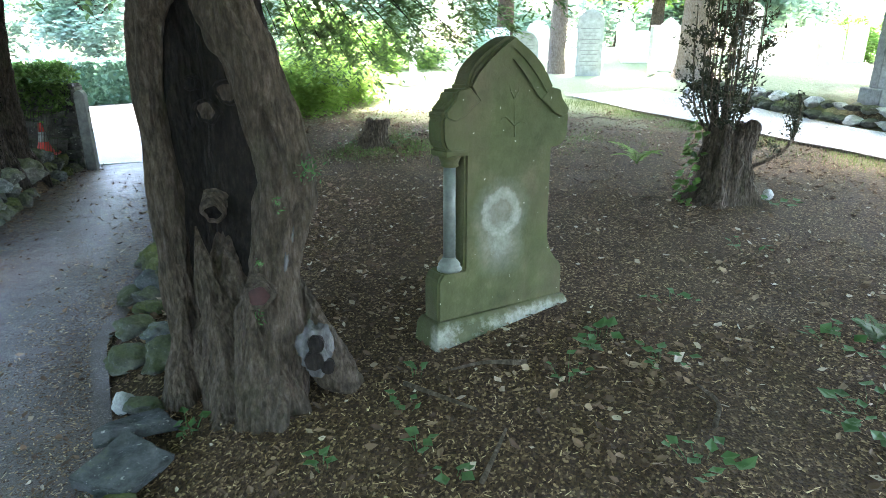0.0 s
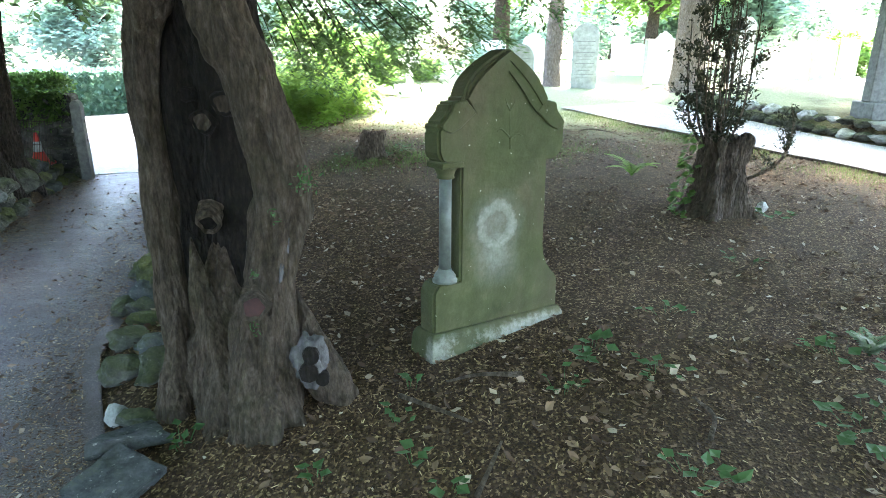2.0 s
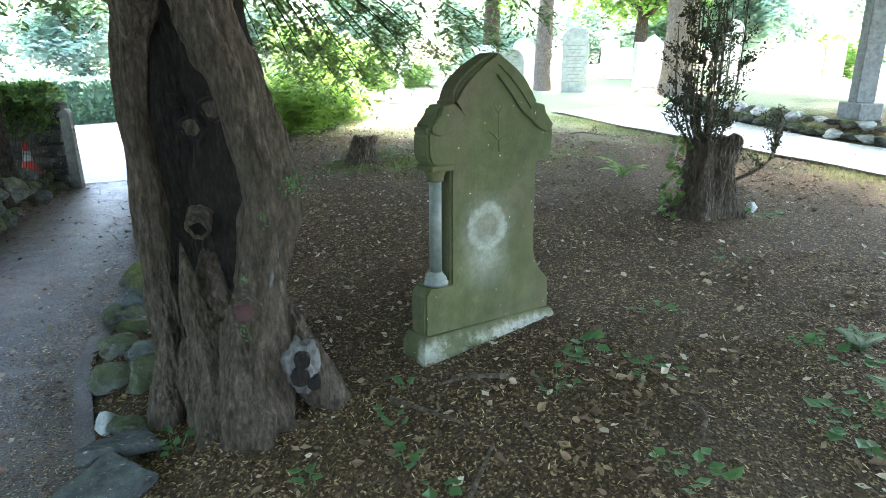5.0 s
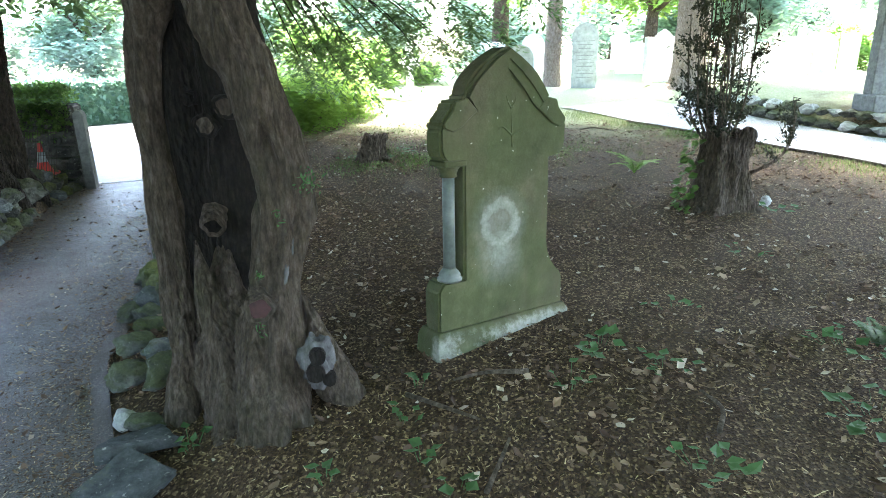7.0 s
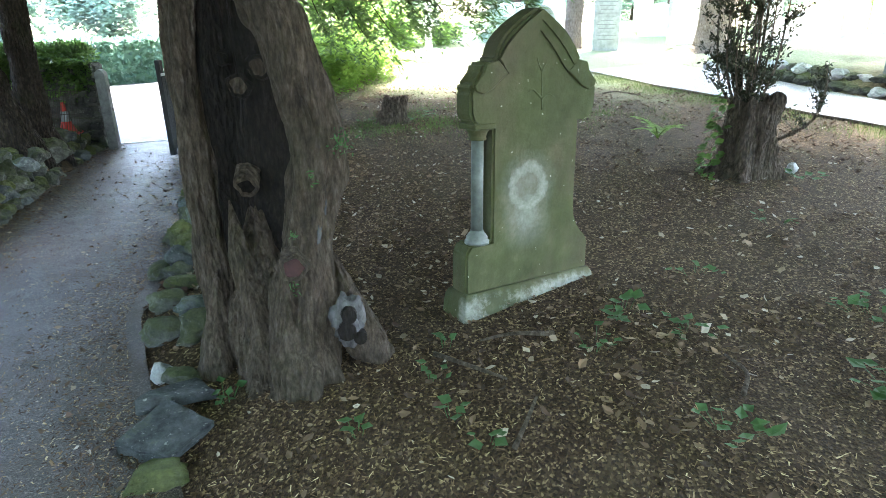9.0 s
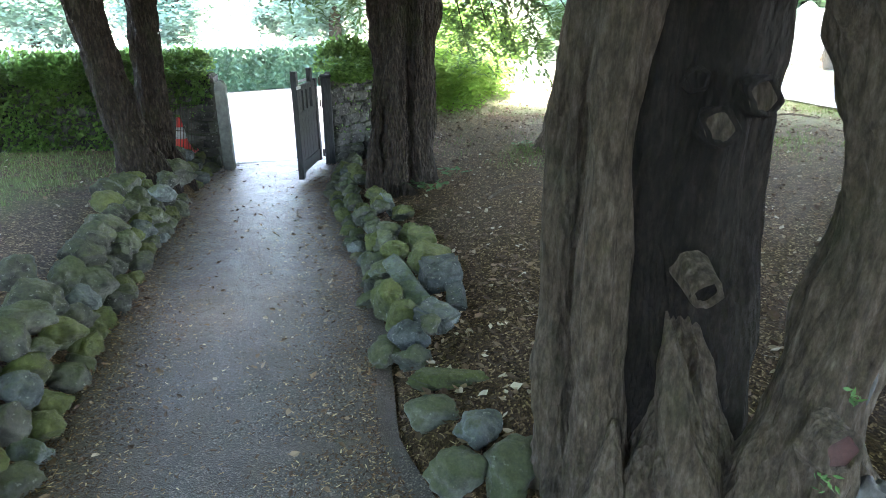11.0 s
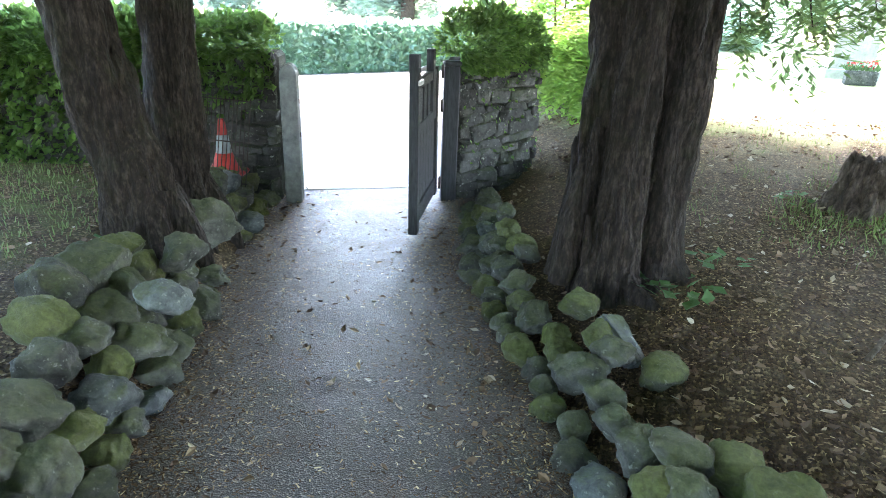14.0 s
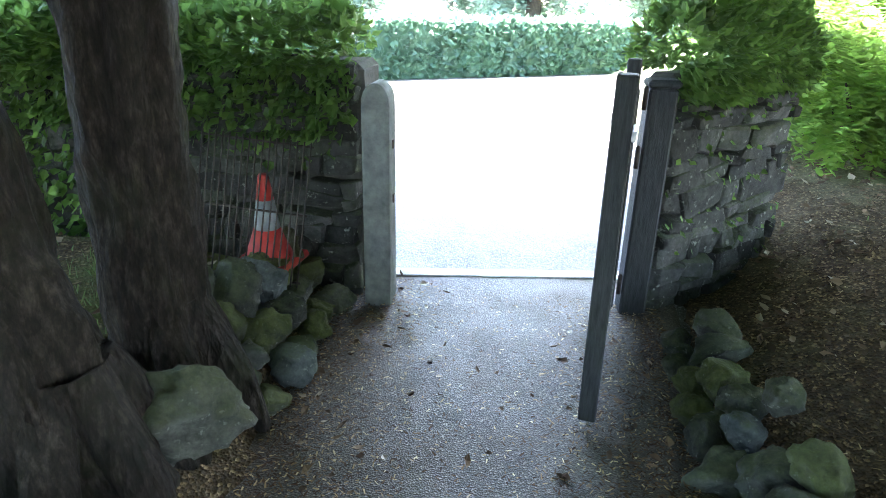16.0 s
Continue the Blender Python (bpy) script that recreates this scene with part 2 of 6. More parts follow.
M_BARK2 = bark_material("dark trunk bark", (0.01, 0.008, 0.0065), (0.034, 0.026, 0.02), (0.12, 0.09, 0.067), 0.35)
M_PALE_BARK = bark_material("pale fibrous bark", (0.13, 0.1, 0.08), (0.28, 0.23, 0.19), (0.42, 0.37, 0.32), 0.05)
M_STUMP = bark_material("weathered stump wood", (0.026, 0.02, 0.014), (0.105, 0.082, 0.06), (0.25, 0.205, 0.155), 0.15)
M_CUT = plain_material("grey sawn wood", (0.014, 0.013, 0.012), (0.1, 0.098, 0.096), 26, 0.9, 0.5, stretch=(1, 1, 0.4))
M_REDWOOD = plain_material("dark red sawn heart", (0.014, 0.006, 0.006), (0.045, 0.016, 0.014), 22, 0.85, 0.4)
M_GRAVE = gravestone_material()
M_COLUMN = plain_material("blue grey polished granite", (0.05, 0.06, 0.05), (0.1, 0.12, 0.105), 30, 0.55, 0.08, spec=0.5)
M_HEADSTONE = plain_material("grey headstone", (0.2, 0.215, 0.2), (0.36, 0.38, 0.36), 9, 0.85, 0.3)
M_WHITE_HEAD = plain_material("white marble headstone", (0.6, 0.6, 0.58), (0.8, 0.8, 0.78), 8, 0.6, 0.15)
M_INK = plain_material("worn lettering", (0.12, 0.125, 0.12), (0.2, 0.21, 0.2), 30, 0.8, 0.1)
M_GATE = plain_material("blackened gate timber", (0.01, 0.011, 0.012), (0.032, 0.035, 0.037), 12, 0.65, 0.35, spec=0.2, stretch=(6, 6, 0.8))
M_POST = plain_material("grey stone gatepost", (0.07, 0.075, 0.072), (0.16, 0.168, 0.162), 16, 0.85, 0.4)
M_IRON = plain_material("dark rusty iron", (0.025, 0.022, 0.02), (0.075, 0.06, 0.05), 40, 0.65, 0.3, 0.6)
M_STUD = plain_material("bare metal studs", (0.25, 0.25, 0.26), (0.5, 0.5, 0.52), 40, 0.4, 0.1, 0.8)
M_RED = plain_material("faded red plastic", (0.28, 0.02, 0.016), (0.45, 0.04, 0.03), 9, 0.5, 0.08)
M_WHITE = plain_material("grubby white band", (0.16, 0.18, 0.19), (0.34, 0.37, 0.38), 12, 0.45, 0.05)
M_KERB = plain_material("pale threshold strip", (0.45, 0.45, 0.43), (0.68, 0.67, 0.64), 15, 0.8, 0.2)
M_LITTER = Nodes("fallen leaves")
M_LITTER = M_LITTER.done(M_LITTER.ramp(M_LITTER.geo.outputs["Random Per Island"], [(0.0, (0.05, 0.029, 0.018)), (0.4, (0.085, 0.053, 0.032)), (0.68, (0.13, 0.085, 0.05)), (0.84, (0.2, 0.135, 0.08)), (0.93, (0.3, 0.24, 0.17)), (1.0, (0.44, 0.38, 0.3))]), 0.8, spec=0.25)
M_CHIP = Nodes("needle and bark litter")
M_CHIP = M_CHIP.done(M_CHIP.ramp(M_CHIP.geo.outputs["Random Per Island"], [(0.0, (0.024, 0.012, 0.007)), (0.5, (0.066, 0.037, 0.019)), (0.72, (0.125, 0.077, 0.038)), (0.88, (0.29, 0.2, 0.1)), (1.0, (0.5, 0.39, 0.22))]), 0.85, spec=0.2)
M_YEW = foliage("yew sprays", (0.026, 0.052, 0.024), (0.1, 0.16, 0.065), 0.66)
M_IVY = foliage("ivy leaves", (0.016, 0.042, 0.014), (0.11, 0.19, 0.045), 0.5, 0.42)
M_HEDGE = foliage("clipped hedge leaves", (0.028, 0.07, 0.045), (0.085, 0.155, 0.1), 0.25, 0.5)
M_FERN = foliage("fern fronds", (0.085, 0.16, 0.035), (0.19, 0.3, 0.065), 0.62)
M_WEED = foliage("low green weeds", (0.022, 0.06, 0.02), (0.07, 0.14, 0.045), 0.35, 0.5)
M_GRASS = foliage("thin grass blades", (0.05, 0.078, 0.02), (0.12, 0.155, 0.05), 0.35, 0.6)
# Distance haze is mixed into these paler, bluer leaf colours
M_FAR = foliage("haze-paled distant foliage", (0.12, 0.19, 0.15), (0.28, 0.37, 0.29), 0.55, 0.7)
M_BROADLEAF = foliage("broad shrub leaves", (0.045, 0.1, 0.024), (0.15, 0.25, 0.06), 0.62, 0.5)
M_DARK_LEAF = foliage("dull conifer tufts", (0.014, 0.02, 0.012), (0.05, 0.05, 0.028), 0.25, 0.7)

# ---- helpers for shapes ----


def part(name, data, material, parent=None, label=""):
    """Links a bmesh or a mesh as one mesh object under a thing."""
    if isinstance(data, bmesh.types.BMesh):
        me = bpy.data.meshes.new(name)
        data.to_mesh(me)
        data.free()
    else:
        me = data
    if material and not me.materials:
        me.materials.append(material)
    ob = new(name, me)
    if parent:
        ob.parent = parent
    return tagged(ob, label)


def mesh_of(name, verts, faces, smooth=False):
    me = bpy.data.meshes.new(name)
    me.from_pydata(verts, [], faces)
    if smooth:
        me.polygons.foreach_set("use_smooth", [True] * len(me.polygons))
    me.update()
    return me


def thing(name, label, category, at=(0, 0, 0), turn=0.0, group="", kind=""):
    ob = new(name)
    ob.matrix_basis = pose(*at, 0, 0, turn)
    return tagged(ob, label, category, group, kind)


def box(bm, x0, x1, y0, y1, z0, z1, m=None):
    vs = [bm.verts.new((x, y, z)) for z in (z0, z1) for x, y in ((x0, y0), (x1, y0), (x1, y1), (x0, y1))]
    for f in ((3, 2, 1, 0), (4, 5, 6, 7), (0, 1, 5, 4), (1, 2, 6, 5), (2, 3, 7, 6), (3, 0, 4, 7)):
        bm.faces.new([vs[i] for i in f])
    if m:
        bmesh.ops.transform(bm, matrix=m, verts=vs)
    return vs


def bevelled(bm, width, segments=1):
    bmesh.ops.bevel(bm, geom=list(bm.edges), offset=width, segments=segments, affect="EDGES", profile=0.6)
    return bm


def box_part(name, dims, material, parent, bevel=0.004, label="", m=None):
    bm = bmesh.new()
    box(bm, *dims)
    bevelled(bm, bevel)
    if m:
        bm.transform(m)
    return part(name, bm, material, parent, label)


def smooth_path(points, n):
    """Catmull-Rom through rows of equal length."""
    p = [np.array(q, float) for q in points]
    p = [2 * p[0] - p[1]] + p + [2 * p[-1] - p[-2]]
    out = []
    for i in range(n + 1):
        u = i / n * (len(points) - 1)
        k = min(int(u), len(points) - 2)
        t = u - k
        a, b, c, d = p[k : k + 4]
        out.append(0.5 * (2 * b + (c - a) * t + (2 * a - 5 * b + 4 * c - d) * t * t + (3 * b - a - 3 * c + d) * t**3))
    return out


def tube(points, rings, seg, rough=0.0, flute=0.0, flutes=5, seed=0.0, verts=None, faces=None, grain=5.0, cap=True):
    """A tapered limb through rows x, y, z, r, with fluted and uneven bark. Adds to verts and faces."""
    verts = [] if verts is None else verts
    faces = [] if faces is None else faces
    rows = smooth_path(points, rings)
    start = len(verts)
    side = Vector((1, 0.2, 0)).normalized()
    for i, row in enumerate(rows):
        c = Vector(row[:3])
        ahead = Vector(rows[min(i + 1, rings)][:3]) - Vector(rows[max(i - 1, 0)][:3])
        ahead = ahead.normalized() if ahead.length > 1e-6 else Vector((0, 0, 1))
        u = (side - ahead * side.dot(ahead)).normalized()
        w = ahead.cross(u)
        side = u
        for k in range(seg):
            a = 2 * math.pi * k / seg
            d = u * math.cos(a) + w * math.sin(a)
            r = max(row[3], 0.001)
            q = c + d * r
            k1 = noise.noise(Vector((math.cos(a) * 1.5 + seed, math.sin(a) * 1.5 - seed, i * 0.07)))
            f = 1 + flute * math.sin(flutes * a + seed + 2.0 * k1) * (0.6 + 0.4 * math.sin(seed + i * 0.25))
            f += rough * 0.3 * abs(noise.noise(Vector((q.x * grain * 8, q.y * grain * 8, q.z * grain * 1.6 + seed)))) + rough * noise.noise(Vector((q.x * grain + seed, q.y * grain, q.z * grain * 0.35))) + rough * 0.5 * noise.noise(Vector((q.x * grain * 3.3, q.y * grain * 3.3 + seed, q.z * grain * 0.9)))
            verts.append(tuple(c + d * r * f))
    for i in range(rings):
        for k in range(seg):
            a, b = start + i * seg + k, start + i * seg + (k + 1) % seg
            faces.append((a, b, b + seg, a + seg))
    if cap:
        faces.append(tuple(range(start + seg - 1, start - 1, -1)))
        faces.append(tuple(range(start + rings * seg, start + (rings + 1) * seg)))
    return verts, faces


def leaf(verts, faces, at, ahead, up, length, width, fold=0.25):
    """A pointed leaf, folded along its rib: four triangles."""
    side = ahead.cross(up)
    if side.length < 1e-5:
        side = ahead.orthogonal()
    side.normalize()
    up = side.cross(ahead).normalized()
    s = len(verts)
    mid = at + ahead * (length * 0.45) - up * (fold * width * 0.5)
    verts += [tuple(at), tuple(at + ahead * (length * 0.4) + side * (width / 2)), tuple(at + ahead * length), tuple(at + ahead * (length * 0.4) - side * (width / 2)), tuple(mid)]
    faces += [(s, s + 4, s + 1), (s + 4, s + 2, s + 1), (s, s + 3, s + 4), (s + 3, s + 2, s + 4)]


def blade(verts, faces, at, ahead, side, length, width):
    s = len(verts)
    verts += [tuple(at - side * (width / 2)), tuple(at + side * (width / 2)), tuple(at + ahead * length + side * (width * 0.3)), tuple(at + ahead * length - side * (width * 0.3))]
    faces.append((s, s + 1, s + 2, s + 3))


def random_unit(rng):
    while True:
        v = Vector((rng.uniform(-1, 1), rng.uniform(-1, 1), rng.uniform(-1, 1)))
        if 0.05 < v.length < 1:
            return v.normalized()


# ---- the lie of the land ----
RIGHT_EDGE = [(1.6, -1.0), (0.3, 0.9), (-0.85, 2.25), (-1.25, 2.72), (-1.76, 3.4), (-2.06, 4.2), (-2.55, 5.3), (-3.05, 6.25), (-3.45, 6.95), (-3.75, 7.8), (-3.95, 8.6)]
LEFT_EDGE = [(-0.6, -1.5), (-1.8, 0.8), (-2.5, 2.0), (-3.22, 3.33), (-3.65, 4.2), (-4.3, 5.6), (-4.65, 6.35), (-4.95, 7.05), (-5.25, 7.75), (-5.4, 8.2)]


def right_of(line, x, y):
    best, sign = 1e9, 1
    for (ax, ay), (bx, by) in zip(line, line[1:]):
        ux, uy = bx - ax, by - ay
        s = min(1, max(0, ((x - ax) * ux + (y - ay) * uy) / (ux * ux + uy * uy)))
        dx, dy = x - ax - s * ux, y - ay - s * uy
        d = dx * dx + dy * dy
        if d < best - 1e-9:
            best, sign = d, 1 if ux * dy - uy * dx < 0 else -1
    return sign * math.sqrt(best)


def ease(a, b, v):
    v = min(1, max(0, (v - a) / (b - a)))
    return v * v * (3 - 2 * v)


def ground_at(x, y):
    """Height of the ground: level path and drive, a mound to the right, a bank to the left."""
    r, l, h = right_of(RIGHT_EDGE, x, y), -right_of(LEFT_EDGE, x, y), 0.0
    beyond = ease(-0.3, 0.5, (x + 4.6) * -0.394 + (y - 8.3) * 0.919)
    if r > 0:
        h = 0.22 * (1 - math.exp(-r)) * ease(0, 0.25, r) + 0.035 * min(25, max(0, y - 3)) * ease(0, 1.2, r)
        beyond *= ease(0.6, -0.6, x + 3.7 + (y - 9.5) * 0.25)
    elif l > 0:
        h = 0.36 * (1 - math.exp(-l / 0.35))
    return h * (1 - beyond) - 0.03 * beyond


def relief_at(x, y):
    return ground_at(x, y) + 0.03 * noise.noise(Vector((x * 0.9, y * 0.9, 0.3))) * ease(0, 0.6, right_of(RIGHT_EDGE, x, y)) * ease(30, 12, abs(y))


def along(line, s):
    """Place and direction at a share s of a line's length."""
    lengths = [math.dist(a, b) for a, b in zip(line, line[1:])]
    s *= sum(lengths)
    for (a, b), d in zip(zip(line, line[1:]), lengths):
        if s <= d:
            break
        s -= d
    s = min(s, d)
    ux, uy = (b[0] - a[0]) / d, (b[1] - a[1]) / d
    return a[0] + ux * s, a[1] + uy * s, ux, uy


def axis_values(low, high, fine_low, fine_high, fine):
    out, v, step = [], fine_low, fine
    while v < fine_high:
        out.append(v)
        v += fine
    out.append(fine_high)
    for sign, start, end in ((1, fine_high, high), (-1, fine_low, low)):
        v, step = start, fine
        while sign * (end - v) > 0:
            step *= 1.35
            v += sign * step
            out.append(v if sign * (end - v) > 0 else end)
    return sorted(set(round(v, 4) for v in out))


xs, ys = axis_values(-420, 420, -8, 7, 0.14), axis_values(-160, 700, -2, 13, 0.14)
verts = [(x, y, relief_at(x, y) - 0.012 * (right_of(RIGHT_EDGE, x, y) < 0.15 and right_of(LEFT_EDGE, x, y) > -0.15)) for y in ys for x in xs]
nx = len(xs)
faces = [(j * nx + i, j * nx + i + 1, (j + 1) * nx + i + 1, (j + 1) * nx + i) for j in range(len(ys) - 1) for i in range(nx - 1)]
tagged(part("ground", mesh_of("ground", verts, faces, True), M_MULCH), "brown leaf-strewn churchyard ground turning to thin grass, paled far off as if sunlit", "ground", kind="structure")

# path between the stone borders, out through the gateway
verts, faces = [], []
steps, across = 90, 10
for i in range(steps + 1):
    lx, ly, *_ = along(LEFT_EDGE + [(-5.44, 8.3)], i / steps)
    rx, ry, *_ = along(RIGHT_EDGE + [(-4.12, 9.0)], i / steps)
    for k in range(across + 1):
        u = k / across
        x, y = lx + (rx - lx) * (u * 1.12 - 0.06), ly + (ry - ly) * (u * 1.12 - 0.06)
        verts.append((x, y, 0.02 + 0.012 * math.sin(math.pi * u) + 0.006 * noise.noise(Vector((x * 2, y * 2, 0)))))
w = across + 1
faces = [(j * w + i, j * w + i + 1, (j + 1) * w + i + 1, (j + 1) * w + i) for j in range(steps) for i in range(across)]
tagged(part("path", mesh_of("path", verts, faces, True), M_PATH), "worn grey tarmac path with leaf litter at its edges", "path", kind="structure")

# drive outside the gate
bm = bmesh.new()
for x, y in ((-5.7, 7.9), (-3.75, 8.3), (-2.9, 10.6), (1.5, 22), (12, 60), (-60, 60), (-60, -25), (-12, 4.8)):
    bm.verts.new((x, y, 0.004))
bm.faces.new(bm.verts)
tagged(part("road", bm, M_ROAD), "pale sunlit drive outside the churchyard gate", "road", kind="structure")
gate_turn = math.degrees(math.atan2(0.45, 1.05))
bm = bmesh.new()
box(bm, -0.1, 1.25, -0.05, 0.05, 0.0, 0.036)
bevelled(bm, 0.006)
ob = tagged(part("threshold", bm, M_KERB), "pale concrete threshold strip across the gateway", "threshold", kind="structure")
ob.matrix_basis = pose(-5.28, 8.33, 0.0, 0, 0, gate_turn + 6)

# chippings path on the far side of the mound, with its timber edging
line_a = [(1.2, 13.4), (2.16, 11.64), (2.84, 10.39), (3.7, 9.2), (4.6, 7.7), (6.0, 5.4), (8.5, 2.0)]
line_b = [(3.0, 14.6), (3.9, 12.9), (4.5, 11.2), (5.15, 9.8), (6.2, 8.2), (7.8, 6.0), (10.2, 3.0)]
verts, faces = [], []
for i in range(41):
    ax, ay, *_ = along(line_a, i / 40)
    bx, by, *_ = along(line_b, i / 40)
    for k in range(7):
        x, y = ax + (bx - ax) * k / 6, ay + (by - ay) * k / 6
        verts.append((x, y, relief_at(x, y) + 0.03))
faces = [(j * 7 + i, j * 7 + i + 1, (j + 1) * 7 + i + 1, (j + 1) * 7 + i) for j in range(40) for i in range(6)]
tagged(part("gravel_path", mesh_of("gravel_path", verts, faces, True), M_GRAVEL), "pale grey chippings path between grass banks", "path", kind="structure")
verts, faces = [], []
for i in range(41):
    x, y, ux, uy = along([(2.25, 11.4)] + line_a[2:], i / 40)
    z = relief_at(x, y)
    verts += [(x - 0.02, y, z - 0.05), (x - 0.02, y, z + 0.035), (x + 0.02, y + 0.01, z + 0.035), (x + 0.03, y + 0.01, z - 0.05)]
faces = [(j * 4 + i, j * 4 + (i + 1) % 4, j * 4 + 4 + (i + 1) % 4, j * 4 + 4 + i) for j in range(40) for i in range(4)] + [(0, 1, 2, 3), (163, 162, 161, 160)]
tagged(part("path_edging", mesh_of("path_edging", verts, faces), M_STUMP), "dark timber edging board of the chippings path", "edging", kind="structure")

# ---- trees ----


def limb_mesh(name, limbs, rings=40, seg=26, rough=0.16, flute=0.08, flutes=5, grain=5.0):
    verts, faces = [], []
    for k, row in enumerate(limbs):
        tube(row, rings, seg, rough, flute, flutes, 1.7 * k + 0.4, verts, faces, grain)
    return mesh_of(name, verts, faces, True)


def twig_spray(rng, verts, faces, at, out, size, leaves, width):
    """A small twig with leaves on both sides."""
    side = out.cross(Vector((0, 0, 1)))
    side = side.normalized() if side.length > 1e-3 else Vector((1, 0, 0))
    for k in range(leaves):
        u = (k + 0.5) / leaves
        p = at + out * size * u + Vector((0, 0, -0.25 * size * u * u))
        s = side if k % 2 else -side
        d = (out * 0.55 + s * 0.8 + random_unit(rng) * 0.35).normalized()
        leaf(verts, faces, p, d, Vector((0, 0, 1)) + random_unit(rng) * 0.4, size * rng.uniform(0.3, 0.5), width, 0.3)


def crown_mesh(name, rng, clumps, twigs, size, leaves, width, flat=0.6):
    """Leafy twigs gathered in clumps given as x, y, z, radius."""
    verts, faces = [], []
    for x, y, z, r in clumps:
        for _ in range(max(1, int(twigs * r * r))):
            d = random_unit(rng)
            p = Vector((x, y, z)) + Vector((d.x, d.y, d.z * flat)) * r * rng.uniform(0.35, 1.0)
            out = (d + Vector((0, 0, -0.35)) + random_unit(rng) * 0.5).normalized()
            twig_spray(rng, verts, faces, p, out, size * rng.uniform(0.7, 1.3), leaves, width)
    return mesh_of(name, verts, faces)


def canopy_clumps(rng, centre, reach, low, high, count, r0, r1, keep=lambda x, y: True):
    out = []
    while len(out) < count:
        a, d = rng.uniform(0, 2 * math.pi), math.sqrt(rng.random())
        x, y = centre[0] + math.cos(a) * d * reach[0], centre[1] + math.sin(a) * d * reach[1]
        if keep(x, y):
            out.append((x, y, rng.uniform(low, high) - 0.5 * d * d, rng.uniform(r0, r1)))
    return out


# old hollow yew beside the path
yew = thing("yew_tree", "old hollow yew with split fluted trunk beside the path", "tree", (-0.6, 3.1, 0.05))
YX, YY, YZ = 0.6, -3.1, -0.05


def local(rows):
    return [tuple((r[0] + YX, r[1] + YY, r[2] + YZ) + tuple(r[3:])) for r in rows]


slab = local([(-0.76, 2.88, -0.05, 0.16), (-0.775, 2.88, 0.2, 0.12), (-0.8, 2.88, 0.6, 0.086), (-0.82, 2.88, 1.1, 0.07), (-0.81, 2.9, 1.6, 0.072), (-0.73, 2.96, 2.2, 0.13), (-0.68, 3.05, 3.0, 0.2), (-0.9, 3.0, 4.2, 0.15)])
slab2 = local([(-0.88, 3.06, -0.05, 0.17), (-0.9, 3.07, 0.3, 0.115), (-0.92, 3.08, 0.9, 0.085), (-0.9, 3.09, 1.5, 0.085), (-0.76, 3.1, 2.4, 0.15)])
right_limb = local([(-0.52, 3.05, -0.05, 0.19), (-0.53, 3.08, 0.2, 0.16), (-0.51, 3.11, 0.5, 0.125), (-0.44, 3.14, 0.85, 0.11), (-0.405, 3.16, 1.12, 0.12), (-0.43, 3.14, 1.33, 0.108), (-0.5, 3.1, 1.6, 0.105), (-0.59, 3.07, 1.9, 0.11), (-0.64, 3.1, 2.6, 0.18)])
root_front = local([(-0.77, 2.99, 0.9, 0.003), (-0.7, 2.93, 0.55, 0.06), (-0.64, 2.9, 0.35, 0.075), (-0.62, 2.82, 0.12, 0.09), (-0.6, 2.72, 0.02, 0.07), (-0.5, 2.62, 0.0, 0.04), (-0.36, 2.56, 0.03, 0.015)])
root_mid = local([(-0.47, 3.08, 0.9, 0.02), (-0.52, 3.04, 0.65, 0.05), (-0.55, 3.0, 0.45, 0.06), (-0.54, 2.95, 0.15, 0.1), (-0.52, 2.9, -0.05, 0.12)])
root_left = local([(-0.8, 2.86, 0.6, 0.008), (-0.82, 2.8, 0.2, 0.075), (-0.83, 2.76, -0.02, 0.085)])
root_right = local([(-0.4, 3.2, 0.6, 0.008), (-0.28, 3.18, 0.25, 0.08), (-0.24, 3.2, 0.1, 0.1), (-0.18, 3.22, 0.0, 0.08)])


def moved(rows, s, foot=True):
    """Sets a limb nearer (s < 1) or further along the sight lines from the path's end, up to head height."""
    ex, ey, ez = 0.698 + YX, 0.556 + YY, 1.683 + YZ
    out = []
    for x, y, z, r in rows:
        f = s + (1 - s) * ease(1.7, 2.6, z)
        out.append((ex + (x - ex) * f, ey + (y - ey) * f, ez + (z - ez) * f, r * f))
    if foot and rows[0][2] < 0 and s < 1:
        x, y, z, r = out[0]
        out.insert(0, (x - 0.02, y + 0.05, -0.12, r * 0.7))
    return out


slab, slab2, root_left = moved(slab, 1.08), moved(slab2, 1.08), moved(root_left, 1.05, False)
right_limb, root_mid, root_right = moved(right_limb, 0.92), moved(root_mid, 0.94, False), moved(root_right, 0.92, False)
slab, slab2 = ([(x, y, z, r * (0.9 if z < 2 else 1)) for x, y, z, r in rows] for rows in (slab, slab2))
part("trunk", limb_mesh("trunk", [slab, slab2, right_limb], 140, 72, 0.28, 0.15, 7, 8.0), M_BARK, yew)
for rows in (root_front, root_mid, root_left, root_right):
    part("root", limb_mesh("root", [rows], 30, 24, 0.34, 0.14, 5, 10.0), M_BARK, yew)
front = local([(-0.66, 2.97, -0.08, 0.2), (-0.66, 2.99, 0.15, 0.16), (-0.67, 3.01, 0.4, 0.135), (-0.68, 3.05, 0.62, 0.09), (-0.71, 3.12, 0.88, 0.012)])
part("front_wood", limb_mesh("front_wood", [front], 60, 48, 0.34, 0.2, 8, 9.0), M_BARK, yew, "ridged dead wood below the hollow")
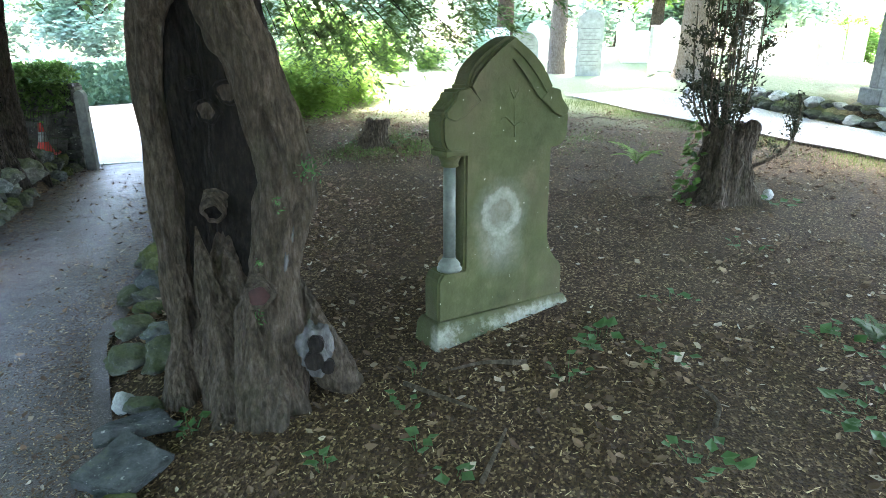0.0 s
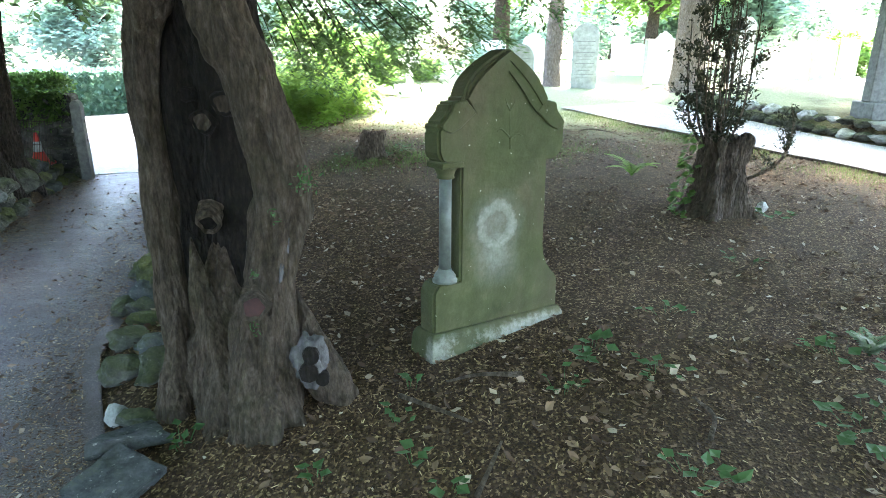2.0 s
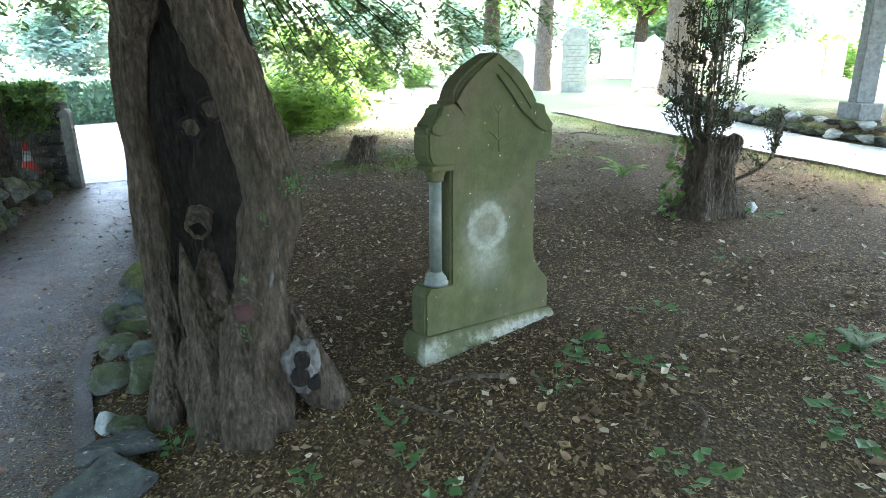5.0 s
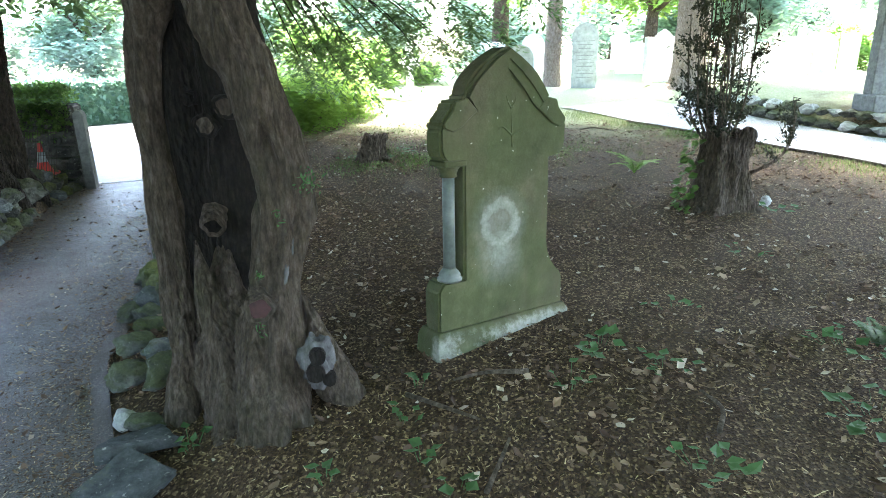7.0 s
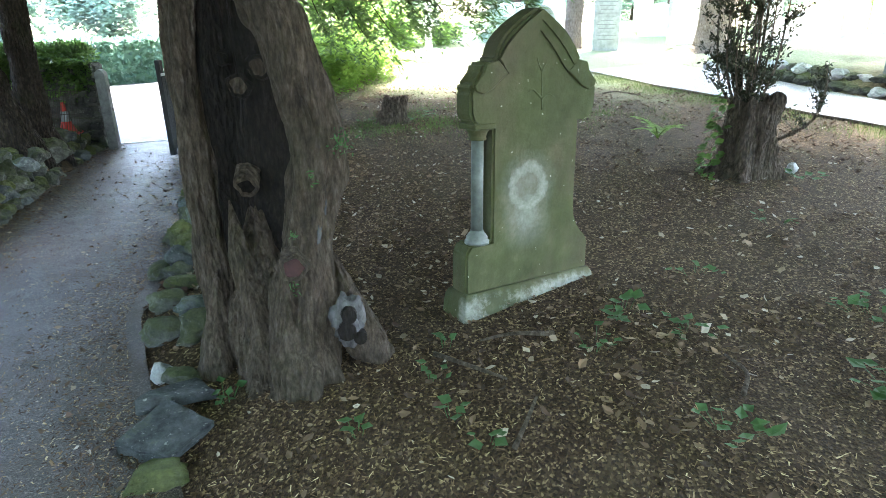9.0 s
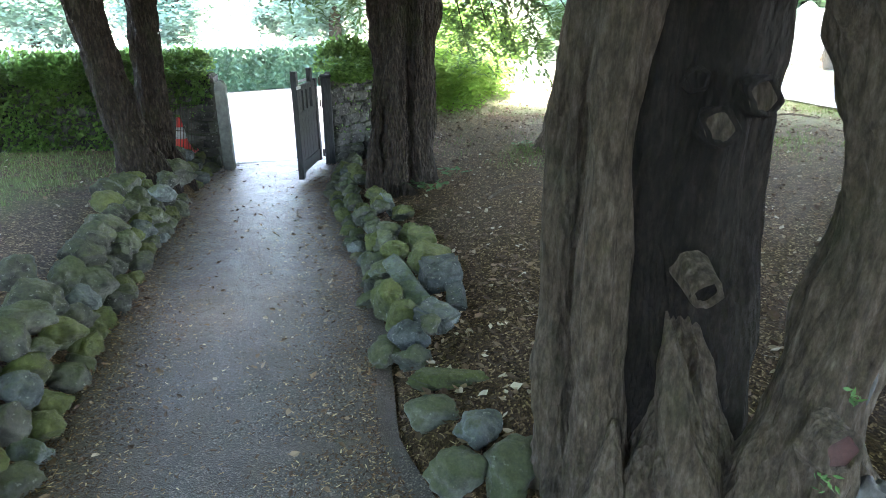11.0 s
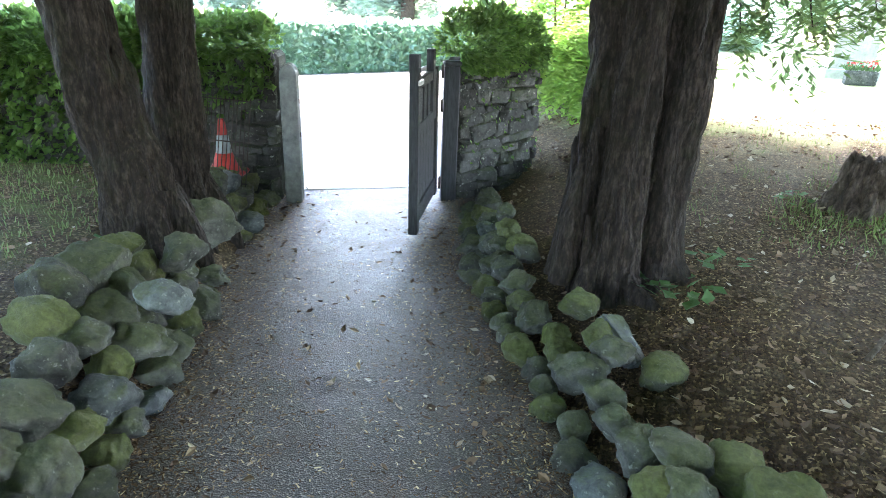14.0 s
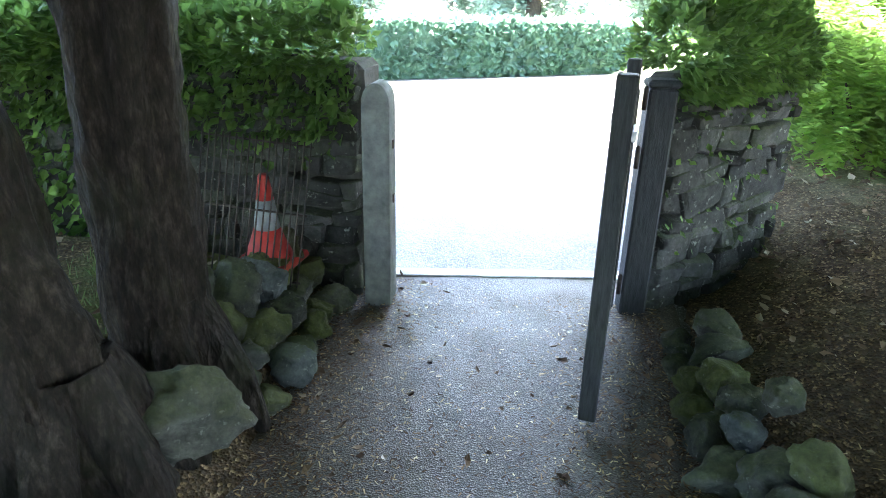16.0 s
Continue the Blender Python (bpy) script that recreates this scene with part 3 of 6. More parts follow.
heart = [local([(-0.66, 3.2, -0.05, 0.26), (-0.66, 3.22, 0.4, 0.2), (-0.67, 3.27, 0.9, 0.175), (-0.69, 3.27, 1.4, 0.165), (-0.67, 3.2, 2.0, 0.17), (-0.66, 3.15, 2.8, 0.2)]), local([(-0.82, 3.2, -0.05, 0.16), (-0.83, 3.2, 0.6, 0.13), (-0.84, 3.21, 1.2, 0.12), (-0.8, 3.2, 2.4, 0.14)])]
part("heartwood", limb_mesh("heartwood", heart, 50, 34, 0.25, 0.12, 7, 6.0), M_HOLLOW, yew, "rotten hollow heartwood darkened for the shade inside")


def knot(at, out, r, material, rim, parent, length=0.06, name="cut_branch", label=""):
    """A sawn-off branch stub with a rounded callus rim and a cut face."""
    bm = bmesh.new()
    n = 20
    rows = [(0.0, 1.25), (0.4, 1.12), (0.8, 1.06), (1.0, 0.98), (1.0, 0.8), (0.86, 0.72)]
    ring = []
    for u, f in rows:
        ring.append([bm.verts.new((math.cos(6.2832 * k / n) * r * f * (1 + 0.5 * noise.noise(Vector((math.cos(6.2832 * k / n) * 1.3, math.sin(6.2832 * k / n) * 1.3 + u, r * 40)))), math.sin(6.2832 * k / n) * r * f * (1 + 0.5 * noise.noise(Vector((math.cos(6.2832 * k / n) * 1.3, math.sin(6.2832 * k / n) * 1.3 + u, 3 + r * 40)))), u * length)) for k in range(n)])
    for a, b in zip(ring, ring[1:]):
        for k in range(n):
            bm.faces.new((a[k], a[(k + 1) % n], b[(k + 1) % n], b[k])).smooth = True
    m = Vector(out).to_track_quat("Z", "Y").to_matrix().to_4x4()
    m.translation = Vector(at)
    bm.transform(m)
    stub = part(name, bm, rim, parent, label)
    bm = bmesh.new()
    vs = [bm.verts.new((math.cos(6.2832 * k / n) * r * 0.92, math.sin(6.2832 * k / n) * r * 0.92, length * 0.84 + 0.006 * noise.noise(Vector((k, 0, r))))) for k in range(n)]
    c = bm.verts.new((0, 0, length * 0.8))
    for k in range(n):
        bm.faces.new((vs[k], vs[(k + 1) % n], c))
    bm.transform(m)
    part("cut_face", bm, material, stub)
    return stub


def yk(x, y, z):
    return (x + YX, y + YY, z + YZ)


knot(moved([(*yk(-0.5, 2.99, 0.6), 1)], 0.92)[0][:3], (0.35, -0.9, 0.15), 0.056, M_REDWOOD, M_STUMP, yew, 0.07, label="callused stub with a dark red cut")
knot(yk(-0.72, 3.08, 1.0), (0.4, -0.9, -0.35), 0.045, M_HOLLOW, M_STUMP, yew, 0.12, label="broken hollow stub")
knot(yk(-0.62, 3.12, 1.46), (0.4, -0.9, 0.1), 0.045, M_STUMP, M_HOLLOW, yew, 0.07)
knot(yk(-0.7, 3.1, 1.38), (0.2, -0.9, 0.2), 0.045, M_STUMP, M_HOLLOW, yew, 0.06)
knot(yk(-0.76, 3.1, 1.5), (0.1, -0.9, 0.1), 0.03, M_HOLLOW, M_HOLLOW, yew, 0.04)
bare = moved(local([(-0.365, 3.13, 0.98, 0.004), (-0.385, 3.1, 0.84, 0.024), (-0.405, 3.07, 0.68, 0.026), (-0.43, 3.04, 0.48, 0.006)]), 0.92)
part("bare_wood", limb_mesh("bare_wood", [bare], 50, 24, 0.7, 0.25, 5, 14.0), M_CUT, yew, "pale bare wood where bark has gone")
# burr with three sawn faces low on the right
BURR = Vector(moved([(*yk(-0.3, 3.1, 0.28), 1)], 0.92)[0][:3])
bm = bmesh.new()
bmesh.ops.create_icosphere(bm, subdivisions=4, radius=1.0)
for v in bm.verts:
    p = v.co.copy()
    f = 1 + 0.3 * noise.noise(p * 1.6) + 0.2 * noise.noise(p * 4.5 + Vector((2, 0, 0))) + 0.1 * abs(noise.noise(p * 9))
    v.co = Vector((p.x * 0.085, p.y * 0.08, p.z * 0.115)) * (f + 0.12 * noise.noise(p * 14))
    v.co += BURR
for f in bm.faces:
    f.smooth = True
burr = part("burr", bm, M_CUT, yew, "grey weathered burr with sawn faces")
facing, across_v = Vector((0.37, -0.92, 0.1)).normalized(), Vector((0.93, 0.37, 0))
for du, dz, r in ((0.0, 0.05, 0.034), (-0.012, -0.025, 0.04), (0.042, -0.06, 0.03)):
    bm = bmesh.new()
    bmesh.ops.create_cone(bm, cap_ends=True, segments=20, radius1=r * 1.08, radius2=r, depth=0.04)
    for v in bm.verts:
        v.co *= 1 + 0.12 * noise.noise(v.co * 60)
    m = facing.to_track_quat("Z", "Y").to_matrix().to_4x4()
    m.translation = BURR + facing * 0.085 + across_v * du + Vector((0, 0, dz))
    bm.transform(m)
    part("sawn_face", bm, M_HOLLOW, burr)
# sprigs on the limb
rng = random.Random(4)
for (x, y, z), r in (((-0.28, 3.1, 1.14), 0.07), ((-0.4, 3.02, 1.0), 0.03), ((-0.47, 2.96, 0.75), 0.03), ((-0.5, 2.95, 0.5), 0.04)):
    verts, faces = [], []
    for _ in range(70 if r > 0.05 else 14):
        p = Vector(moved([(*yk(x, y, z), 1)], 0.92)[0][:3]) + random_unit(rng) * r * rng.random()
        leaf(verts, faces, p, (random_unit(rng) + Vector((0.3, -0.4, 0.4))).normalized(), random_unit(rng), rng.uniform(0.014, 0.034), 0.01)
    part("sprig", mesh_of("sprig", verts, faces), M_WEED, yew, "green sprig growing from the bark")
rng = random.Random(11)
# Canopy above view, centred away from the trunk to shade path and mound
clumps = canopy_clumps(rng, (3.2, 1.6), (7.0, 7.6), 4.2, 6.6, 430, 0.9, 1.4)
clumps = [(x + YX, y + YY, z + YZ, r) for x, y, z, r in clumps]
part("crown", crown_mesh("crown", rng, clumps, 24, 0.42, 9, 0.085), M_YEW, yew, "dark green yew foliage spread overhead out of view for shade")
limbs = [local([(-0.66, 3.1, 2.4, 0.2), (-0.3 + dx * 0.3, 3.2 + dy * 0.3, 3.3, 0.13), (dx, dy, 4.4, 0.04)]) for dx, dy in ((3.0, 6.5), (4.0, 1.0), (-1.8, -1.0), (0.5, 9.0), (2.0, -2.5))]
for rows in limbs:
    part("limb", limb_mesh("limb", [rows], 12, 10), M_BARK, yew)

# twin trunks on the bank beside the gate
for name, label, rows, r_seed, centre in (
    ("leaning_tree", "dark leaning trunk on the bank by the gate", [(-5.06, 6.44, 0.12, 0.23), (-5.11, 6.42, 0.42, 0.185), (-5.19, 6.39, 0.85, 0.16), (-5.29, 6.36, 1.45, 0.15), (-5.41, 6.32, 2.3, 0.15), (-5.45, 6.25, 3.6, 0.12)], 1, (-6.0, 4.4)),
    ("bank_tree", "straight dark trunk on the bank by the wall", [(-5.2, 6.85, 0.1, 0.19), (-5.2, 6.85, 0.45, 0.15), (-5.2, 6.85, 0.95, 0.14), (-5.19, 6.86, 1.5, 0.138), (-5.15, 6.9, 2.4, 0.135), (-5.1, 6.95, 3.8, 0.12)], 2, (-5.2, 10.3)),
):
    ox, oy, oz = rows[0][:3]
    tree = thing(name, label, "tree", (ox, oy, oz), group="bank trees")
    rel = [(x - ox, y - oy, z - oz, r) for x, y, z, r in rows]
    part("trunk", limb_mesh("trunk", [rel], 110, 60, 0.25, 0.1, 5 + r_seed, 8.0), M_BARK2, tree)
    rng = random.Random(20 + r_seed)
    for k in range(4):
        a = radians(-60 + 55 * k + 17 * r_seed)
        root = [(0.08 * math.cos(a), 0.08 * math.sin(a), 0.4, 0.07), (0.19 * math.cos(a), 0.19 * math.sin(a), 0.16, 0.065), (0.25 * math.cos(a), 0.25 * math.sin(a), 0.02, 0.045), (0.3 * math.cos(a), 0.3 * math.sin(a), -0.1, 0.02)]
        part("root", limb_mesh("root", [root], 14, 14, 0.2, 0.1, 4, 7.0), M_BARK2, tree)
    # Unseen crown; its centre is chosen for where the shade must fall
    clumps = [(x - ox, y - oy, z - oz, r) for x, y, z, r in canopy_clumps(rng, centre, (3.2, 4.2), 3.1, 5.4, 125, 0.8, 1.2)]
    part("crown", crown_mesh("crown", rng, clumps, 24, 0.4, 9, 0.08), M_YEW, tree)
    for k in range(3):
        a = rng.uniform(2.0, 4.5)
        rows2 = [(rel[-1][0], rel[-1][1], 2.6, 0.12), (rel[-1][0] + math.cos(a), rel[-1][1] + math.sin(a), 3.4, 0.07), (rel[-1][0] + 2 * math.cos(a), rel[-1][1] + 2 * math.sin(a), 3.9, 0.02)]
        part("limb", limb_mesh("limb", [rows2], 10, 9), M_BARK2, tree)

# unseen yews added behind and to the left, whose crowns keep this corner in shade
for k, (x, y, r, zc) in enumerate(((-4.5, -2.5, 2.6, 2.9), (1.0, -5.5, 3.0, 3.0), (6.5, -2.5, 2.8, 3.0), (-8.4, 0.2, 2.4, 2.7), (-9.2, 3.2, 2.4, 3.3))):
    tree = thing("shade_yew", "unseen broad yew added to shade the path end", "tree", (x, y, relief_at(x, y)), group="shading yews")
    rng = random.Random(90 + k)
    part("trunk", limb_mesh("trunk", [[(0, 0, -0.1, 0.42), (0, 0, 0.5, 0.28), (0.05, 0, 1.6, 0.24), (0.1, 0.1, 3.4, 0.12)]], 30, 24, 0.2, 0.12, 6, 5.0), M_BARK2, tree)
    clumps = [(cx, cy, cz, cr) for cx, cy, cz, cr in canopy_clumps(rng, (0, 0), (r, r), zc - 1.7, zc + 2.0, 70, 0.7, 1.1)]
    part("crown", crown_mesh("crown", rng, clumps, 22, 0.4, 9, 0.08), M_YEW, tree)

# yew added beyond the chippings, trunk out of view, to shade path and near graves
tree = thing("shade_yew", "tall dark yew added to shade the chippings path", "tree", (10.8, 10.6, relief_at(10.8, 10.6)), group="shading yews")
rng = random.Random(97)
part("trunk", limb_mesh("trunk", [[(0, 0, -0.1, 0.5), (0, 0, 0.5, 0.34), (-0.05, 0.1, 2.0, 0.3), (-0.3, 0.4, 4.6, 0.16)]], 30, 24, 0.2, 0.12, 6, 5.0), M_BARK2, tree)
for dx, dy in ((-5.5, 0.5), (-4.0, 3.6), (-2.0, 4.0), (-3.5, -2.0)):
    part("limb", limb_mesh("limb", [[(-0.1, 0.15, 2.4, 0.16), (dx * 0.45, dy * 0.45, 3.6, 0.1), (dx, dy, 4.2, 0.03)]], 12, 10), M_BARK2, tree)
clumps = canopy_clumps(rng, (-3.4, 2.4), (3.6, 4.0), 3.4, 5.6, 105, 0.8, 1.2)
part("crown", crown_mesh("crown", rng, clumps, 24, 0.4, 9, 0.08), M_YEW, tree)

# yew right of the path, two stems grown together, with drooping branches
ox, oy, oz = -2.72, 7.0, 0.2
tree = thing("twin_stem_yew", "dark fluted yew of two joined stems beside the path", "tree", (ox, oy, oz))
stems = [
    [(-0.04, -0.02, -0.1, 0.185), (-0.05, 0, 0.25, 0.155), (-0.06, 0.0, 0.8, 0.145), (-0.08, 0.0, 1.4, 0.16), (-0.16, 0.05, 2.4, 0.2), (-0.3, 0.1, 3.6, 0.15)],
    [(0.17, 0.05, -0.1, 0.22), (0.16, 0.05, 0.25, 0.165), (0.18, 0.05, 0.8, 0.145), (0.21, 0.04, 1.4, 0.15), (0.26, 0.1, 2.4, 0.17), (0.5, 0.3, 3.6, 0.13)],
    [(0.0, -0.14, -0.1, 0.16), (0.01, -0.12, 0.4, 0.11), (0.02, -0.1, 1.0, 0.1), (0.03, -0.08, 1.8, 0.1)],
]
for row in stems:
    part("stem", limb_mesh("stem", [row], 90, 54, 0.3, 0.16, 7, 8.0), M_BARK2, tree)
for rows in ([(-0.17, -0.12, 0.62, 0.03), (-0.2, -0.16, 0.35, 0.05), (-0.23, -0.2, 0.0, 0.06)], [(-0.2, 0.0, 0.75, 0.025), (-0.23, -0.02, 0.4, 0.045), (-0.27, -0.06, -0.02, 0.06)], [(0.05, -0.16, 0.14, 0.05), (0.14, -0.26, 0.03, 0.04), (0.26, -0.32, -0.02, 0.02)]):
    part("root", limb_mesh("root", [rows], 16, 14, 0.3, 0.1, 4, 9.0), M_BARK2, tree)
# torn bark standing off the path side in upright splinters
rng = random.Random(61)
for k in range(26):
    a = radians(rng.uniform(165, 285))
    z, h = rng.uniform(-0.05, 0.75), rng.uniform(0.12, 0.34)
    d = 0.185 - 0.05 * z + rng.uniform(0.0, 0.05) * (1 - z)
    x, y = -0.05 + math.cos(a) * d, math.sin(a) * d
    w = rng.uniform(0.018, 0.036)
    rows = [(x, y, z - 0.05, w), (x + 0.02 * math.cos(a), y + 0.02 * math.sin(a), z + h * 0.5, w * 0.8), (x + rng.uniform(0.0, 0.04) * math.cos(a), y + 0.03 * math.sin(a), z + h, w * 0.25)]
    part("bark_splinter", limb_mesh("bark_splinter", [rows], 10, 8, 0.5, 0.2, 3, 14.0), M_BARK2, tree)
rng = random.Random(31)
# Crown out of view, stretched towards the sun to shade mound and gateway
clumps = [(x - ox, y - oy, z - oz, r) for x, y, z, r in canopy_clumps(rng, (-1.2, 8.2), (6.0, 4.9), 4.1, 6.0, 480, 0.8, 1.3)]
# Unseen clumps added to block a patch of sun on the mound
clumps += [(-0.17 - ox + dx, 9.01 - oy + dy, 4.9, 1.1) for dx in (-0.7, 0.2, 1.0) for dy in (-0.6, 0.3, 1.1)]
part("crown", crown_mesh("crown", rng, clumps, 24, 0.4, 9, 0.08), M_YEW, tree, "dark green yew foliage spread overhead out of view for shade")
# drooping branches, tip by tip: x, y, z
tips = [(-2.5, 9.6, 1.25), (-2.0, 9.7, 1.3), (-1.5, 9.5, 1.3), (-1.1, 9.6, 1.5), (-0.7, 9.4, 1.55), (-0.3, 9.3, 1.6), (-1.7, 8.6, 1.75), (-2.2, 9.0, 1.6), (-0.9, 8.6, 1.85), (0.3, 9.2, 1.85), (-0.1, 8.4, 2.0), (-2.9, 9.3, 1.6), (0.9, 8.8, 2.1), (-1.4, 10.3, 1.5), (-0.5, 10.4, 1.6), (-2.6, 10.3, 1.7), (-4.2, 8.4, 2.05), (-3.8, 9.2, 1.9)]
for tx, ty, tz in tips:
    b = smooth_path([(0.1, 0.1, 2.3), ((tx - ox) * 0.5, (ty - oy) * 0.5, 2.55 - oz + 0.2 * (tz - 1.5)), ((tx - ox) * 0.85, (ty - oy) * 0.85, tz - oz + 0.35), (tx - ox, ty - oy, tz - oz)], 14)
    rows = [(*p, 0.014 * (1 - i / 15) + 0.002) for i, p in enumerate(b)]
    branch = part("branch", limb_mesh("branch", [rows[::2]], 12, 6, 0.1, 0.0), M_BARK2, tree)
    verts, faces = [], []
    for _ in range(48):
        u = 0.38 + 0.62 * rng.random() ** 0.8
        i = min(int(u * 14), 13)
        p = Vector(b[i]).lerp(Vector(b[i + 1]), u * 14 - i) + random_unit(rng) * 0.34 * rng.random()
        out = (Vector((tx - ox, ty - oy, 0)).normalized() * 0.7 + random_unit(rng) * 0.8 + Vector((0, 0, -0.45))).normalized()
        twig_spray(rng, verts, faces, p, out, rng.uniform(0.2, 0.36), 10, 0.036)
    tagged(part("spray", mesh_of("spray", verts, faces), M_YEW, branch), kind="stuff")

# ---- gate, posts and walls ----


def lathe(rows, seg=20):
    bm = bmesh.new()
    ring = [[bm.verts.new((r * math.cos(6.2832 * k / seg), r * math.sin(6.2832 * k / seg), z)) for k in range(seg)] for r, z in rows]
    for a, b in zip(ring, ring[1:]):
        for k in range(seg):
            bm.faces.new((a[k], a[(k + 1) % seg], b[(k + 1) % seg], b[k])).smooth = True
    bm.faces.new(ring[0][::-1]), bm.faces.new(ring[-1])
    return bm


gate = thing("wooden_gate", "dark timber gate standing open on the path", "gate", (-4.17, 8.44, 0.0), math.degrees(math.atan2(-0.92, 0.17)))
gate.rotation_euler.x = radians(0.4)
L = 0.93
box_part("free_stile", (L - 0.085, L, -0.03, 0.03, 0.06, 1.2), M_GATE, gate)
box_part("hinge_stile", (0.0, 0.085, -0.03, 0.03, 0.1, 1.07), M_GATE, gate)
box_part("top_rail", (0.087, L - 0.087, -0.022, 0.022, 0.99, 1.05), M_GATE, gate)
box_part("middle_rail", (0.087, L - 0.087, -0.022, 0.022, 0.7, 0.77), M_GATE, gate)
box_part("strap", (0.2, L - 0.04, -0.034, -0.026, 1.06, 1.09), M_STUD, gate, 0.003)
box_part("bottom_rail", (0.087, L - 0.087, -0.025, 0.025, 0.12, 0.24), M_GATE, gate)
for x, w, z in ((0.088, 0.1, 0.988), (0.19, 0.085, 1.2), (0.37, 0.1, 0.988), (0.54, 0.1, 0.988), (0.71, 0.1, 0.988)):
    box_part("upright", (x, x + w, -0.02 if z < 1 else -0.026, 0.02 if z < 1 else 0.026, 0.772, z), M_GATE, gate)
for k in range(6):
    w = (L - 0.174) / 6
    box_part("board", (0.088 + k * w, 0.086 + (k + 1) * w, -0.018, 0.01, 0.2, 0.698), M_GATE, gate, 0.003)
for k in range(5):
    bm = bmesh.new()
    bmesh.ops.create_icosphere(bm, subdivisions=1, radius=0.009)
    bm.transform(Matrix.Translation((0.22 + 0.12 * k, -0.028, 0.2)))
    part("stud", bm, M_STUD, gate)
for z in (0.2, 0.8, 1.05):
    box_part("hinge", (-0.03, 0.14, -0.042, -0.03, z - 0.02, z + 0.02), M_IRON, gate, 0.003)
box_part("latch", (L - 0.12, L + 0.02, 0.03, 0.045, 1.02, 1.05), M_STUD, gate, 0.003)

post = thing("stone_gatepost", "grey stone gatepost with a rounded top", "gatepost", (-5.17, 8.03, -0.03), gate_turn, "gateposts")
bm = bmesh.new()
prof = [(-0.062, 0), (-0.062, 1.0)] + [(-0.062 + 0.062 * (1 - math.cos(a)), 1.0 + 0.09 * math.sin(a)) for a in [radians(15 * k) for k in range(1, 13)]] + [(0.062, 0)]
front = [bm.verts.new((x, -0.085, z)) for x, z in prof]
back = [bm.verts.new((x, 0.085, z)) for x, z in prof]
bm.faces.new(front), bm.faces.new(back[::-1])
for k in range(len(prof)):
    bm.faces.new((front[k], back[k], back[(k + 1) % len(prof)], front[(k + 1) % len(prof)]))
bmesh.ops.recalc_face_normals(bm, faces=bm.faces)
bevelled(bm, 0.012, 2)
part("shaft", bm, M_POST, post)
for z in (0.55, 0.8):
    box_part("keeper", (0.061, 0.069, -0.015, 0.02, z, z + 0.04), M_IRON, post, 0.003)
post = thing("timber_gatepost", "dark timber gatepost carrying the gate hinges", "gatepost", (-4.08, 8.54, -0.03), gate_turn, "gateposts")
box_part("shaft", (-0.06, 0.06, -0.06, 0.06, 0, 1.1), M_GATE, post, 0.01)
box_part("cap", (-0.068, 0.068, -0.068, 0.068, 1.1, 1.135), M_GATE, post, 0.012)
for z in (0.2, 0.8, 1.05):
    bm = lathe([(0.011, z - 0.04), (0.011, z + 0.05), (0.006, z + 0.06)], 10)
    bm.transform(Matrix.Translation((-0.074, -0.05, 0)))
    part("hinge_pin", bm, M_IRON, post)

stone_wall_data = []


def wall_core(name, start, end, z0, z1, thick, label):
    """The mortared core of a wall; its face stones are added at the end of the file."""
    dx, dy = end[0] - start[0], end[1] - start[1]
    length = math.hypot(dx, dy)
    ob = tagged(box_part(name, (0, length, 0.04, thick, 0, z1 - z0), M_MORTAR, None, 0.03), label, "wall", kind="structure")
    ob.matrix_basis = pose(start[0], start[1], z0, 0, 0, math.degrees(math.atan2(dy, dx)))
    stone_wall_data.append((ob, length, z1 - z0, thick))
    return ob


wall_core("wall_left", (-9.6, 6.2), (-5.28, 8.06), -0.05, 1.12, 0.45, "rubble stone churchyard wall with ivy on top")
wall_core("wall_right", (-4.01, 8.6), (-3.55, 9.46), -0.05, 1.12, 0.2, "rubble stone wall beside the gate under ivy")


def ivy_on(name, start, end, z0, top, thick, count, size, label, hang=0.4, seed=0, power=1.6):
    """Ivy heaped over a wall's top and hanging down its near face."""
    rng = random.Random(seed)
    dx, dy = end[0] - start[0], end[1] - start[1]
    length = math.hypot(dx, dy)
    u, n = Vector((dx / length, dy / length, 0)), Vector((-dy / length, dx / length, 0))
    verts, faces = [], []
    for _ in range(count):
        s = rng.uniform(-0.05, length + 0.05)
        lump = 1 + 0.5 * noise.noise(Vector((s * 1.7, seed, 0)))
        a = rng.uniform(-0.35, math.pi + 0.2)
        if rng.random() < 0.45:
            p = Vector((start[0], start[1], 0)) + u * s + n * rng.uniform(-0.05, 0.03)
            p.z = z0 - rng.random() ** power * hang * lump * 1.3
            out = (-n + random_unit(rng) * 0.6 + Vector((0, 0, -0.6))).normalized()
            up = (-n + random_unit(rng) * 0.5).normalized()
        else:
            p = Vector((start[0], start[1], z0)) + u * s + n * (thick / 2 - math.cos(a) * (thick / 2 + 0.06) * lump)
            p.z += max(-0.1, math.sin(a)) * (top - z0) * lump * rng.uniform(0.5, 1.08)
            out = (n * -math.cos(a) + Vector((0, 0, math.sin(a) - 0.2)) + random_unit(rng) * 0.8).normalized()
            up = (Vector((0, 0, 1)) + random_unit(rng) * 0.7).normalized()
        leaf(verts, faces, p, out, up, size * rng.uniform(0.6, 1.4), size * rng.uniform(0.6, 1.1), 0.2)
    return tagged(part(name, mesh_of(name, verts, faces), M_IVY), label, "ivy", kind="stuff")


